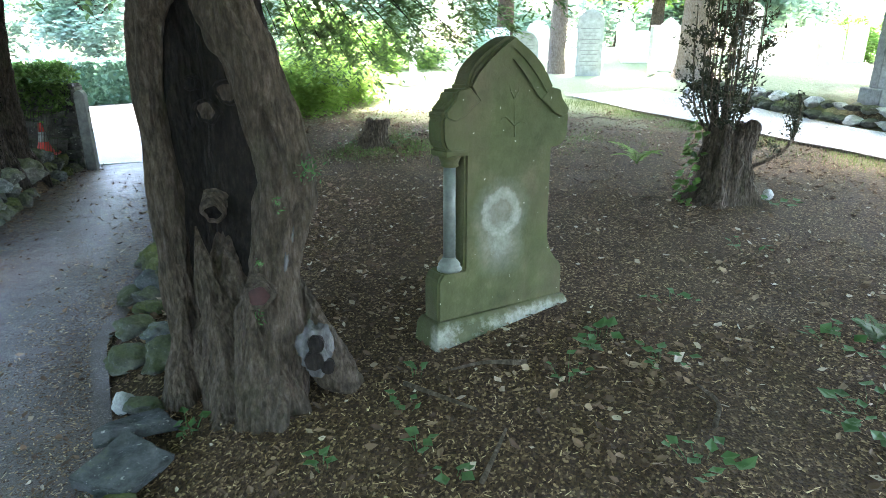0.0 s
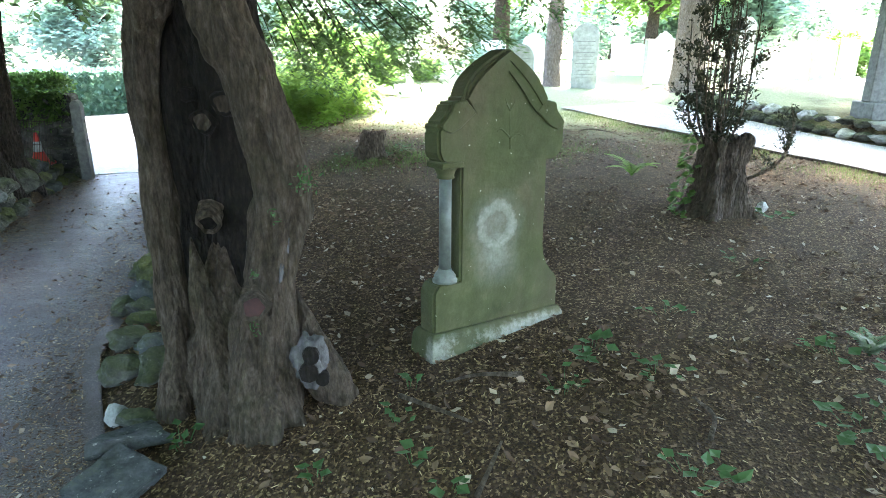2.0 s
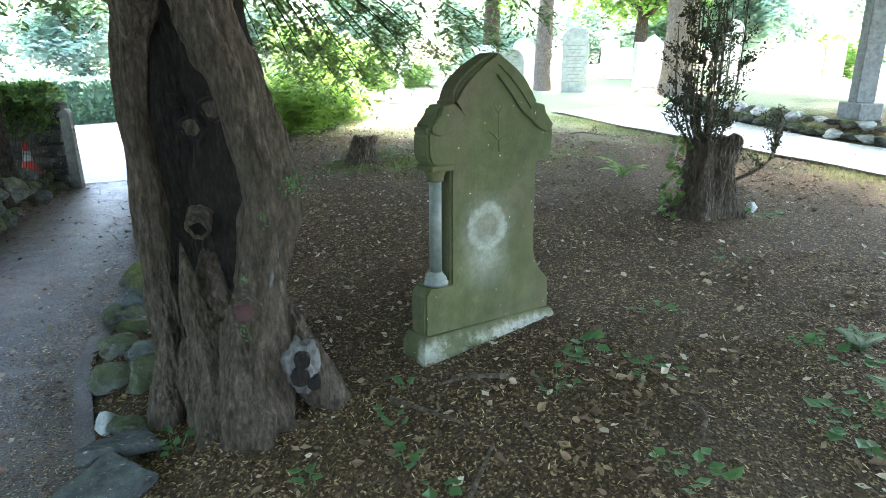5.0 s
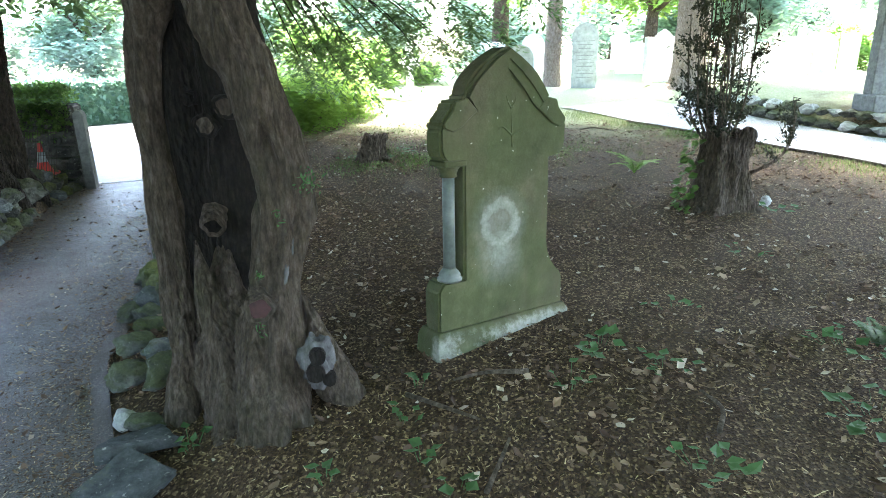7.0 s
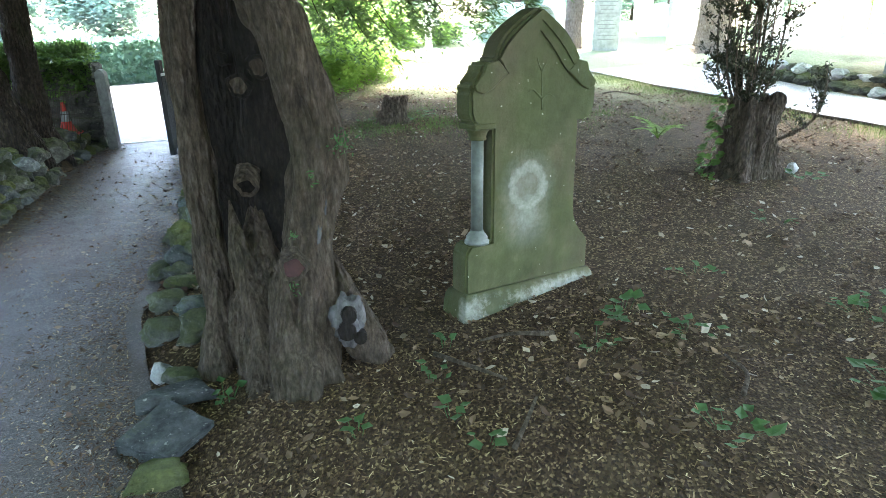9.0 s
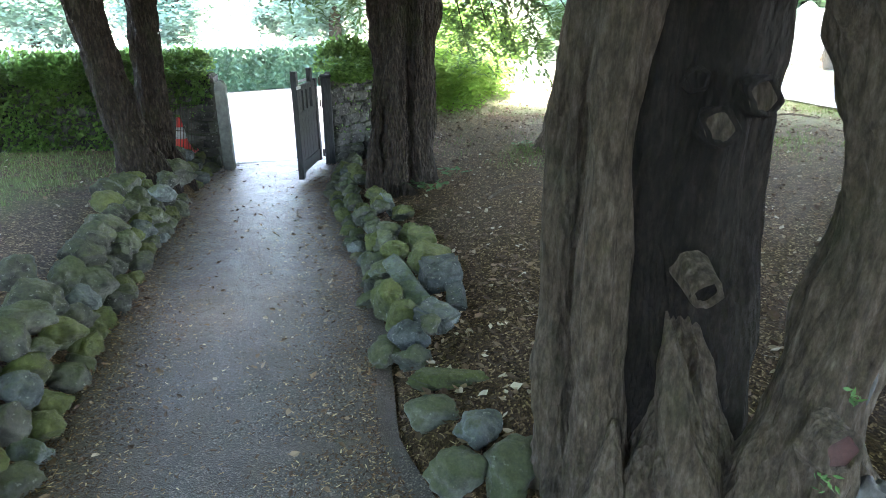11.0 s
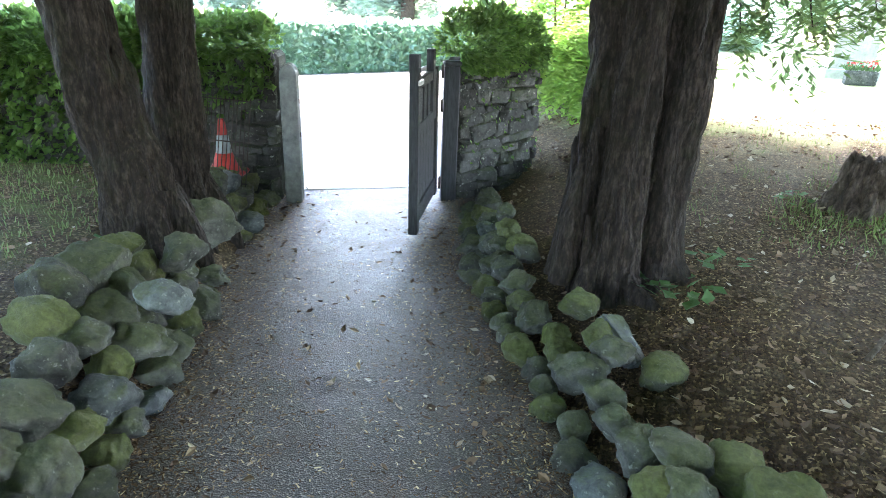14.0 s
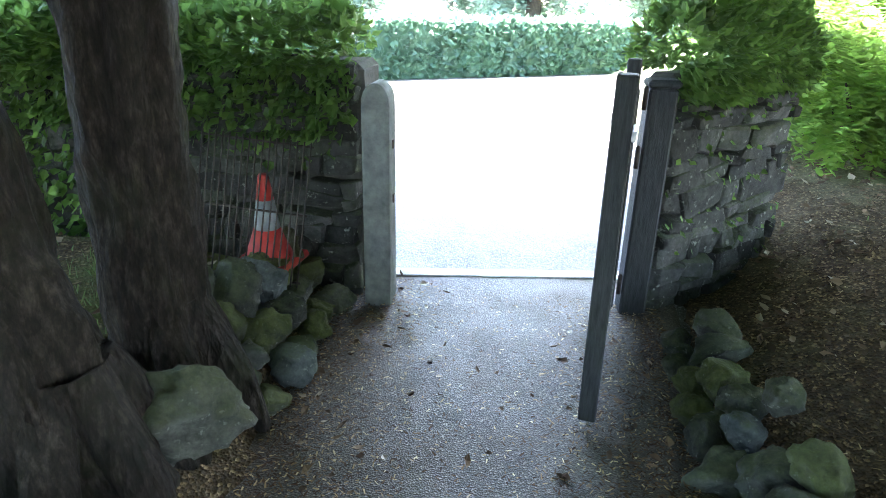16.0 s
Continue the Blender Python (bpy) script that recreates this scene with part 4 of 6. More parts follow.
ivy_on("ivy", (-9.6, 6.2), (-5.45, 8.0), 1.15, 1.36, 0.45, 6000, 0.06, "dense green ivy heaped over the left wall", 0.35, 3)
ivy_on("ivy", (-9.6, 6.15), (-6.05, 7.68), 1.1, 1.3, 0.45, 15000, 0.055, "dark ivy curtain hanging over the bank wall", 0.85, 4, 0.9)
ivy_on("ivy", (-3.98, 8.58), (-3.57, 9.4), 1.17, 1.44, 0.22, 4800, 0.052, "bright ivy dome on top of the gate wall", 0.1, 5)
ivy_on("ivy", (-4.0, 8.58), (-3.55, 9.42), 1.1, 1.2, 0.24, 500, 0.035, "dark ivy trailing down the gate wall", 0.6, 14)

ivy_on("ivy", (-7.0, 7.3), (-5.36, 8.02), 1.14, 1.36, 0.45, 5200, 0.06, "fresh green ivy on the wall by the gate", 0.25, 9)

# ---- the old gravestone ----
GT = 42.0
grave = thing("gravestone", "weathered green sandstone gravestone with a pointed arched top", "gravestone", (0.517, 3.68, 0.18), GT)
grave.rotation_euler = Euler((radians(-2.5), radians(2.0), radians(GT)))


def slab_of(profile, y0, y1, bevel=0.006, seg=1):
    """Extrudes a front outline of x, z pairs (anticlockwise seen from the front) from y0 back to y1."""
    bm = bmesh.new()
    front = [bm.verts.new((x, y0, z)) for x, z in profile]
    back = [bm.verts.new((x, y1, z)) for x, z in profile]
    ff, fb = bm.faces.new(front), bm.faces.new(back[::-1])
    for k in range(len(profile)):
        j = (k + 1) % len(profile)
        bm.faces.new((front[k], back[k], back[j], front[j]))
    bmesh.ops.recalc_face_normals(bm, faces=bm.faces)
    if bevel:
        bmesh.ops.bevel(bm, geom=[e for e in bm.edges if e.calc_face_angle(0) > 0.5], offset=bevel, segments=seg, affect="EDGES")
    return bm


def arch(w, z0, z1, n=14):
    """Right-hand half of a pointed arch from (w, z0) to (0, z1)."""
    h = z1 - z0
    out = []
    for k in range(n + 1):
        a = k / n
        out.append((w * (1 - a**2.0), z0 + h * a))
    return out


def mirrored(half):
    return half + [(-x, z) for x, z in reversed(half) if abs(x) > 1e-6]


# plinth with a shallow sloped top, and the block that the shaft grows out of
bm = bmesh.new()
rows = [(0.455, 0.112, -0.12), (0.45, 0.108, 0.0), (0.442, 0.1, 0.095), (0.424, 0.082, 0.13)]
ring = [[bm.verts.new((sx_ * w, sy_ * d, z)) for sx_, sy_ in ((-1, -1), (1, -1), (1, 1), (-1, 1))] for w, d, z in rows]
for a, b in zip(ring, ring[1:]):
    for k in range(4):
        bm.faces.new((a[k], a[(k + 1) % 4], b[(k + 1) % 4], b[k]))
bm.faces.new(ring[0][::-1]), bm.faces.new(ring[-1])
bmesh.ops.recalc_face_normals(bm, faces=bm.faces)
bevelled(bm, 0.01, 2)
bmesh.ops.subdivide_edges(bm, edges=[e for e in bm.edges if e.calc_length() > 0.3], cuts=14, use_grid_fill=True)
for v in bm.verts:
    v.co += Vector((0, 0.007 * noise.noise(v.co * 9), 0.009 * noise.noise(v.co * 7 + Vector((4, 0, 0)))))
part("plinth", bm, M_GRAVE, grave, "chipped plinth with pale limy stains")
body = [(-0.42, 0.12), (0.422, 0.12), (0.42, 0.27), (0.412, 0.305), (0.375, 0.335), (0.335, 0.385), (0.31, 0.44), (0.3, 0.5), (0.3, 1.0), (-0.262, 1.0), (-0.262, 0.385), (-0.39, 0.385), (-0.42, 0.34)]
part("shaft", slab_of(body, -0.072, 0.06, 0.012, 2), M_GRAVE, grave)
head_half = [(0.35, 0.965), (0.385, 0.99), (0.402, 1.03), (0.404, 1.13), (0.392, 1.15), (0.398, 1.165), (0.372, 1.19), (0.345, 1.22), (0.33, 1.262), (0.27, 1.268)] + arch(0.258, 1.274, 1.515)
part("head", slab_of(mirrored(head_half), -0.082, 0.05, 0.014, 2), M_GRAVE, grave)
# hood moulding along the arch in two steps, and the raised shoulders that it springs from
inner = [(0.0, 1.405), (-0.06, 1.35), (-0.112, 1.295), (-0.152, 1.245), (-0.19, 1.21)]
outer = [(0.0, 1.5), (-0.088, 1.444), (-0.156, 1.39), (-0.212, 1.335), (-0.25, 1.277)]
for grow, y_out in ((0.0, -0.093), (0.5, -0.102)):
    edge = [(x + (ox_ - x) * grow, z + (oz_ - z) * grow) for (x, z), (ox_, oz_) in zip(inner, outer)]
    bm = bmesh.new()
    for sgn in (1, -1):
        a = [[bm.verts.new((sgn * x, y, z)) for x, z in line] for line, y in ((edge, -0.08), (edge, y_out), (outer, y_out - 0.003), (outer, -0.08))]
        for p, q in zip(a, a[1:]):
            for k in range(len(inner) - 1):
                bm.faces.new((p[k], p[k + 1], q[k + 1], q[k]))
        bm.faces.new([a[i][-1] for i in range(4)])
    bmesh.ops.recalc_face_normals(bm, faces=bm.faces)
    part("moulding", bm, M_GRAVE, grave, "raised moulding along the arch")
for sgn in (1, -1):
    prof = [(0.19, 1.212), (0.252, 1.272), (0.322, 1.258), (0.336, 1.216), (0.364, 1.186), (0.388, 1.16), (0.38, 1.135), (0.336, 1.118), (0.285, 1.14), (0.235, 1.18)]
    part("shoulder", slab_of([(sgn * x, z) for x, z in prof], -0.094, -0.078, 0.005, 1), M_GRAVE, grave)


CX, CY = -0.33, -0.035
bm = lathe([(0.031, 0.44), (0.03, 0.92)])
bm.transform(Matrix.Translation((CX, CY, 0)))
part("column", bm, M_COLUMN, grave, "blue-grey polished corner column")
bm = lathe([(0.062, 0.383), (0.062, 0.398), (0.052, 0.405), (0.057, 0.415), (0.047, 0.43), (0.036, 0.44), (0.034, 0.452)])
bm.transform(Matrix.Translation((CX, CY, 0)))
part("column_base", bm, M_COLUMN, grave)
bm = lathe([(0.036, 0.902), (0.045, 0.908), (0.04, 0.918), (0.048, 0.94), (0.062, 0.958)])
bm.transform(Matrix.Translation((CX, CY, 0)))
part("capital", bm, M_GRAVE, grave)
box_part("abacus", (CX - 0.062, CX + 0.068, -0.098, 0.04, 0.955, 0.985), M_GRAVE, grave, 0.006)
# carved spray in the arch
for pts in ([(0.03, 1.0), (0.025, 1.1), (0.02, 1.2)], [(0.022, 1.06), (-0.03, 1.1), (-0.06, 1.09)], [(0.022, 1.05), (0.07, 1.075), (0.11, 1.06)], [(0.02, 1.19), (0.0, 1.22), (-0.01, 1.25)], [(0.02, 1.19), (0.045, 1.22), (0.05, 1.245)]):
    verts, faces = tube([(x, -0.08, z + 0.03, 0.006 - 0.0015 * i) for i, (x, z) in enumerate(pts)], 8, 8, 0.3)
    part("carving", mesh_of("carving", verts, faces, True), M_GRAVE, grave)


# ---- stones of the borders ----


def rock_mesh(name, seed, sub=3, rough=0.22, squash=(1, 1, 1), cut=0.0):
    """A rounded fieldstone of unit radius, with a few flattened sides."""
    rng = random.Random(seed)
    bm = bmesh.new()
    bmesh.ops.create_icosphere(bm, subdivisions=sub, radius=1.0)
    planes = [(random_unit(rng), rng.uniform(0.6, 0.92) - cut) for _ in range(9)]
    for v in bm.verts:
        p = v.co.copy()
        for n, d in planes:
            over = p.dot(n) - d
            if over > 0:
                p -= n * over * 0.86
        f = 1 + rough * noise.noise(p * 1.4 + Vector((seed * 3.1, 0, 0))) + rough * 0.55 * noise.noise(p * 3.6 + Vector((0, seed, 0))) + rough * 0.3 * noise.noise(p * 11.0 + Vector((0, 0, seed)))
        v.co = Vector((p.x * squash[0], p.y * squash[1], p.z * squash[2])) * f
    for f in bm.faces:
        f.smooth = True
    me = bpy.data.meshes.new(name)
    bm.to_mesh(me)
    bm.free()
    return me


def block_mesh(name, seed, dims):
    """A split slab with broken, slightly skewed edges, of about the given size."""
    rng = random.Random(seed)
    bm = bmesh.new()
    x, y, z = (d / 2 for d in dims)
    vs = box(bm, -x, x, -y, y, -z, z)
    for v in vs:
        v.co += Vector((rng.uniform(-0.34, 0.2) * x * (1 if v.co.x > 0 else -1), rng.uniform(-0.4, 0.2) * y * (1 if v.co.y > 0 else -1), rng.uniform(-0.35, 0.25) * z))
    bmesh.ops.bevel(bm, geom=list(bm.edges), offset=min(dims) * 0.12, segments=2, affect="EDGES")
    bmesh.ops.subdivide_edges(bm, edges=list(bm.edges), cuts=1, use_grid_fill=True)
    bmesh.ops.subdivide_edges(bm, edges=list(bm.edges), cuts=1, use_grid_fill=True)
    for v in bm.verts:
        v.co += v.co.normalized() * (0.02 * noise.noise(v.co * 11 + Vector((seed, 0, 0))) + 0.01 * noise.noise(v.co * 34 + Vector((0, seed, 0))))
    me = bpy.data.meshes.new(name)
    bm.to_mesh(me)
    bm.free()
    return me


ROCKS = {}
for mat_name, mat in (("cobble", M_COBBLE), ("mossy", M_MOSSY), ("slate", M_SLATE), ("pale", M_WHITE_STONE)):
    ROCKS[mat_name] = []
    for k in range(7):
        me = rock_mesh("stone", k + len(ROCKS) * 10, 4, 0.24, (1.0, 0.84 + 0.05 * (k % 3), 0.76 + 0.06 * (k % 4)))
        me.materials.append(mat)
        ROCKS[mat_name].append(me)


def lay(parent, kind, at, size, turn, tilt=(0, 0), which=None, label=""):
    me = ROCKS[kind][which if which is not None else int(abs(at[0] * 37 + at[1] * 91)) % 7]
    ob = new("stone", me)
    ob.parent = parent
    s = size if isinstance(size, tuple) else (size, size, size)
    ob.matrix_basis = pose(*at, tilt[0], tilt[1], turn) @ Matrix.Diagonal((*s, 1))
    return tagged(ob, label)


def border(name, label, line, s0, s1, side, tiers, seed, skip=()):
    """Loose fieldstones stacked along a path edge. side: 1 lays them to the right of the line."""
    rng = random.Random(seed)
    x0, y0, *_ = along(line, s0)
    ob = thing(name, label, "stone border", (x0, y0, 0.0))
    total = sum(math.dist(a, b) for a, b in zip(line, line[1:]))
    for off, z, r0, r1, keep in tiers:
        s = s0
        while s < s1:
            r = rng.uniform(r0, r1)
            s += r * 0.92 / total
            x, y, ux, uy = along(line, min(s, s1))
            nx_, ny_ = uy * side, -ux * side
            o = off + rng.uniform(-0.03, 0.03)
            px, py = x + nx_ * o, y + ny_ * o
            if rng.random() < keep and not any(math.dist((px, py), (qx, qy)) < qr for qx, qy, qr in skip):
                kind = rng.choices(("cobble", "mossy", "slate"), (0.6, 0.28, 0.12))[0]
                lay(ob, kind, (px - x0, py - y0, z + rng.uniform(-0.02, 0.03)), (r * rng.uniform(0.95, 1.25), r, r * rng.uniform(0.85, 1.1)), rng.uniform(0, 360), (rng.uniform(-25, 25), rng.uniform(-25, 25)), rng.randrange(7))
            s += r * 0.92 / total
    return ob, x0, y0


left, lx0, ly0 = border("stone_border", "stacked mossy fieldstones edging the bank", LEFT_EDGE, 0.32, 0.965, -1,
    [(0.05, 0.05, 0.08, 0.115, 1.0), (0.14, 0.17, 0.085, 0.125, 1.0), (0.27, 0.28, 0.1, 0.15, 0.95), (0.42, 0.37, 0.1, 0.145, 0.4)], 7, skip=((-5.0, 6.72, 0.24), (-5.1, 6.5, 0.36)))
lay(left, "cobble", (-4.97 - lx0, 6.7 - ly0, 0.25), (0.2, 0.17, 0.2), 40, (10, 5), 2, "large pale rounded boulder")
lay(left, "cobble", (-4.66 - lx0, 6.14 - ly0, 0.33), (0.13, 0.11, 0.12), 80, (0, 10), 4)
lay(left, "mossy", (-4.85 - lx0, 6.0 - ly0, 0.38), (0.1, 0.1, 0.09), 20, (0, 10), 2)
lay(left, "slate", (-4.35 - lx0, 5.66 - ly0, 0.36), (0.11, 0.1, 0.09), 30, (0, 10), 5)
slab_stone = block_mesh("stone", 91, (0.2, 0.07, 0.3))
slab_stone.materials.append(M_SLATE)
ob = tagged(part("stone", slab_stone, None, left), "upright grey slab")
ob.matrix_basis = pose(-5.4 - lx0, 7.44 - ly0, 0.2, -8, 6, 20)

right, rx0, ry0 = border("stone_border", "low row of mossy stones and slate edging the mound", RIGHT_EDGE, 0.39, 0.97, 1,
    [(0.05, 0.04, 0.06, 0.1, 1.0), (0.18, 0.12, 0.07, 0.11, 0.95), (0.3, 0.19, 0.06, 0.1, 0.5)], 12,
    skip=((-2.1, 5.3, 0.34), (-1.9, 4.85, 0.32), (-1.85, 4.5, 0.32), (-1.0, 2.6, 0.4), (-1.2, 3.05, 0.35), (-1.5, 3.45, 0.3), (-1.7, 3.8, 0.25), (-2.72, 6.85, 0.42), (-2.3, 5.55, 0.12)))
lay(right, "mossy", (-1.97 - rx0, 5.14 - ry0, 0.17), (0.2, 0.17, 0.17), 75, (8, 12), 4, "big moss-covered boulder")
for kind, x, y, z, size, turn, which in (
    ("cobble", -2.4, 5.5, 0.12, (0.105, 0.1, 0.12), 10, 3), ("mossy", -2.26, 5.66, 0.16, (0.11, 0.1, 0.1), 70, 5), ("mossy", -2.12, 5.5, 0.17, (0.15, 0.1, 0.13), 150, 6), ("mossy", -2.26, 5.26, 0.15, (0.11, 0.1, 0.1), 20, 0),
    ("cobble", -2.24, 5.02, 0.11, (0.12, 0.1, 0.1), 60, 1), ("cobble", -2.37, 5.2, 0.06, (0.12, 0.1, 0.12), 40, 2), ("mossy", -2.08, 4.55, 0.1, (0.11, 0.13, 0.15), 20, 3), ("mossy", -1.94, 4.36, 0.1, (0.1, 0.11, 0.14), 80, 5),
    ("cobble", -2.2, 4.78, 0.05, (0.1, 0.12, 0.1), 10, 4), ("mossy", -0.78, 2.2, 0.03, (0.13, 0.1, 0.06), 40, 1)):
    lay(right, kind, (x - rx0, y - ry0, z), size, turn, (0, 0), which)
lay(right, "mossy", (-2.82 - rx0, 6.55 - ry0, 0.22), (0.095, 0.085, 0.09), 20, (0, 0), 4)
lay(right, "mossy", (-2.45 - rx0, 6.15 - ry0, 0.17), (0.13, 0.09, 0.085), 75, (0, 0), 2)
for k, (x, y, z, dims, turn, tilt) in enumerate((
    (-1.84, 4.87, 0.17, (0.3, 0.22, 0.19), 22, (12, -8)), (-1.99, 4.68, 0.17, (0.52, 0.14, 0.07), -50, (24, 14)), (-1.69, 4.64, 0.14, (0.26, 0.15, 0.07), -72, (18, 10)),
    (-1.74, 4.38, 0.12, (0.26, 0.2, 0.13), -20, (0, 12)), (-2.62, 6.3, 0.2, (0.3, 0.1, 0.09), -50, (10, 24)), (-0.87, 2.42, 0.07, (0.31, 0.3, 0.08), 68, (6, -7)), (-0.95, 2.62, 0.1, (0.3, 0.16, 0.06), 40, (-6, 6)))):
    me = block_mesh("stone", 40 + k, dims)
    me.materials.append(M_SLATE)
    ob = tagged(part("stone", me, None, right), "split blue-grey slate slab")
    ob.matrix_basis = pose(x - rx0, y - ry0, z, *tilt, turn)
for kind, x, y, z, size, turn, which in (
    ("pale", -1.16, 2.84, 0.06, (0.055, 0.05, 0.07), 20, 1), ("cobble", -1.05, 2.83, 0.06, (0.1, 0.07, 0.06), 0, 2), ("cobble", -1.4, 3.22, 0.06, (0.13, 0.12, 0.1), 40, 3), ("cobble", -1.2, 3.25, 0.09, (0.17, 0.13, 0.12), 70, 4),
    ("cobble", -1.58, 3.55, 0.07, (0.13, 0.1, 0.1), 10, 5), ("mossy", -1.55, 3.8, 0.1, (0.2, 0.075, 0.07), 8, 6), ("cobble", -1.78, 4.0, 0.07, (0.1, 0.09, 0.09), 30, 0), ("slate", -1.35, 3.45, 0.1, (0.12, 0.1, 0.08), 80, 1)):
    lay(right, kind, (x - rx0, y - ry0, z), size, turn, (0, 0), which)

# dry-stone edge of the far bank beyond the chippings
bank = thing("stone_border", "dry stone kerb of the grassy far bank", "stone border", (5.0, 10.0, 0.45))
rng = random.Random(5)
bank_line = [(3.6, 13.6), (4.3, 12.0), (4.9, 10.6), (5.5, 9.7), (6.6, 8.2), (8.2, 6.0)]
for tier in range(2):
    s = 0.0
    while s < 1.0:
        x, y, ux, uy = along(bank_line, s)
        r = rng.uniform(0.12, 0.19)
        lay(bank, rng.choice(("cobble", "cobble", "pale")), (x - 5.0 + 0.08 * tier, y - 10.0 + 0.05 * tier, relief_at(x, y) - 0.45 + 0.08 + 0.17 * tier), (r, r * 0.8, r * 0.62), math.degrees(math.atan2(uy, ux)) + rng.uniform(-15, 15), (rng.uniform(-10, 10), 0), rng.randrange(7))
        s += r * 1.75 / 9.6
verts, faces = [], []
rows_b = [along(bank_line, i / 30)[:2] for i in range(31)]
for x, y in rows_b:
    for k in range(7):
        d = (0, 0.15, 0.5, 1.2, 2.5, 5.0, 9.0)[k]
        h = (0.0, 0.26, 0.3, 0.36, 0.4, 0.4, 0.0)[k]
        verts.append((x + 0.1 + d * 0.85, y + 0.05 + d * 0.5, relief_at(x + d * 0.85, y + d * 0.5) + h))
faces = [(j * 7 + i, j * 7 + i + 1, (j + 1) * 7 + i + 1, (j + 1) * 7 + i) for j in range(30) for i in range(6)]
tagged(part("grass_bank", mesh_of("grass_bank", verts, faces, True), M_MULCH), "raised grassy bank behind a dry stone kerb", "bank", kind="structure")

# ---- stumps ----


def stump(name, label, at, r, h, lean, seed, splinters):
    """A rotted stump with a flared foot and a broken, splintered top."""
    ob = thing(name, label, "tree stump", at)
    rng = random.Random(seed)
    seg, rings = 64, 28
    verts, faces = [], []
    for i in range(rings + 1):
        u = i / rings
        for k in range(seg):
            a = 6.2832 * k / seg
            f = 1.0 + 0.9 * (1 - u) ** 3 * (0.5 + 0.5 * math.sin(4 * a + seed)) + 0.1 * math.sin(9 * a + seed * 2 + 2 * u) + 0.2 * noise.noise(Vector((math.cos(a) * 2.2 + seed, math.sin(a) * 2.2, u * 2.6))) + 0.16 * noise.noise(Vector((math.cos(a) * 6 + seed, math.sin(a) * 6, u * 7)))
            top = h * (1 + splinters * noise.noise(Vector((math.cos(a) * 3.1, math.sin(a) * 3.1 + seed, 0.5))))
            verts.append((math.cos(a) * r * f + lean[0] * u, math.sin(a) * r * f + lean[1] * u, top * u - 0.04))
    for i in range(rings):
        for k in range(seg):
            a, b = i * seg + k, i * seg + (k + 1) % seg
            faces.append((a, b, b + seg, a + seg))
    # hollow, uneven top
    base = rings * seg
    c0 = len(verts)
    for f, d in ((0.72, -0.05), (0.4, -0.1)):
        for k in range(seg):
            x, y, z = verts[base + k]
            verts.append((lean[0] + (x - lean[0]) * f, lean[1] + (y - lean[1]) * f, z + d * h * (1 + noise.noise(Vector((k * 0.8, f * 9, seed))))))
    for k in range(seg):
        j = (k + 1) % seg
        faces += [(base + k, base + j, c0 + j, c0 + k), (c0 + k, c0 + j, c0 + seg + j, c0 + seg + k)]
    faces.append(tuple(c0 + seg + k for k in range(seg)))
    part("wood", mesh_of("wood", verts, faces, True), M_STUMP, ob)
    for k in range(6):
        a = rng.uniform(0, 6.28)
        rows = [(math.cos(a) * r * 0.95, math.sin(a) * r * 0.95, 0.14 * h, r * 0.22), (math.cos(a) * r * 1.5, math.sin(a) * r * 1.5, 0.03, r * 0.17), (math.cos(a) * r * 2.0, math.sin(a) * r * 2.0, -0.04, r * 0.06)]
        part("root", limb_mesh("root", [rows], 10, 10, 0.3, 0.1, 4, 9.0), M_STUMP, ob)
    return ob


SX, SY = 2.3, 6.12
old = stump("tree_stump", "rotten grey-brown stump with ivy and a bush growing from it", (SX, SY, relief_at(SX, SY)), 0.185, 0.68, (0.03, 0.02), 3, 0.16)
small_stump = stump("tree_stump", "short weathered stump in thin grass", (-1.34, 8.2, relief_at(-1.34, 8.2)), 0.145, 0.37, (0.06, 0.02), 8, 0.25)

# ivy on the stump
rng = random.Random(55)
verts, faces = [], []
for _ in range(90):
    a = rng.uniform(2.7, 3.9)
    z = rng.uniform(0.0, 0.75) ** 1.2
    p = Vector((SX + math.cos(a) * (0.34 - 0.1 * z) , SY + math.sin(a) * (0.34 - 0.1 * z), relief_at(SX, SY) + z))
    leaf(verts, faces, p, (Vector((math.cos(a), math.sin(a), -0.5)) + random_unit(rng) * 0.5).normalized(), (Vector((math.cos(a), math.sin(a), 0.4)) + random_unit(rng) * 0.4).normalized(), rng.uniform(0.05, 0.09), rng.uniform(0.05, 0.08), 0.2)
tagged(part("ivy", mesh_of("ivy", verts, faces), M_IVY), "dark ivy climbing the rotten stump", "ivy", kind="stuff")


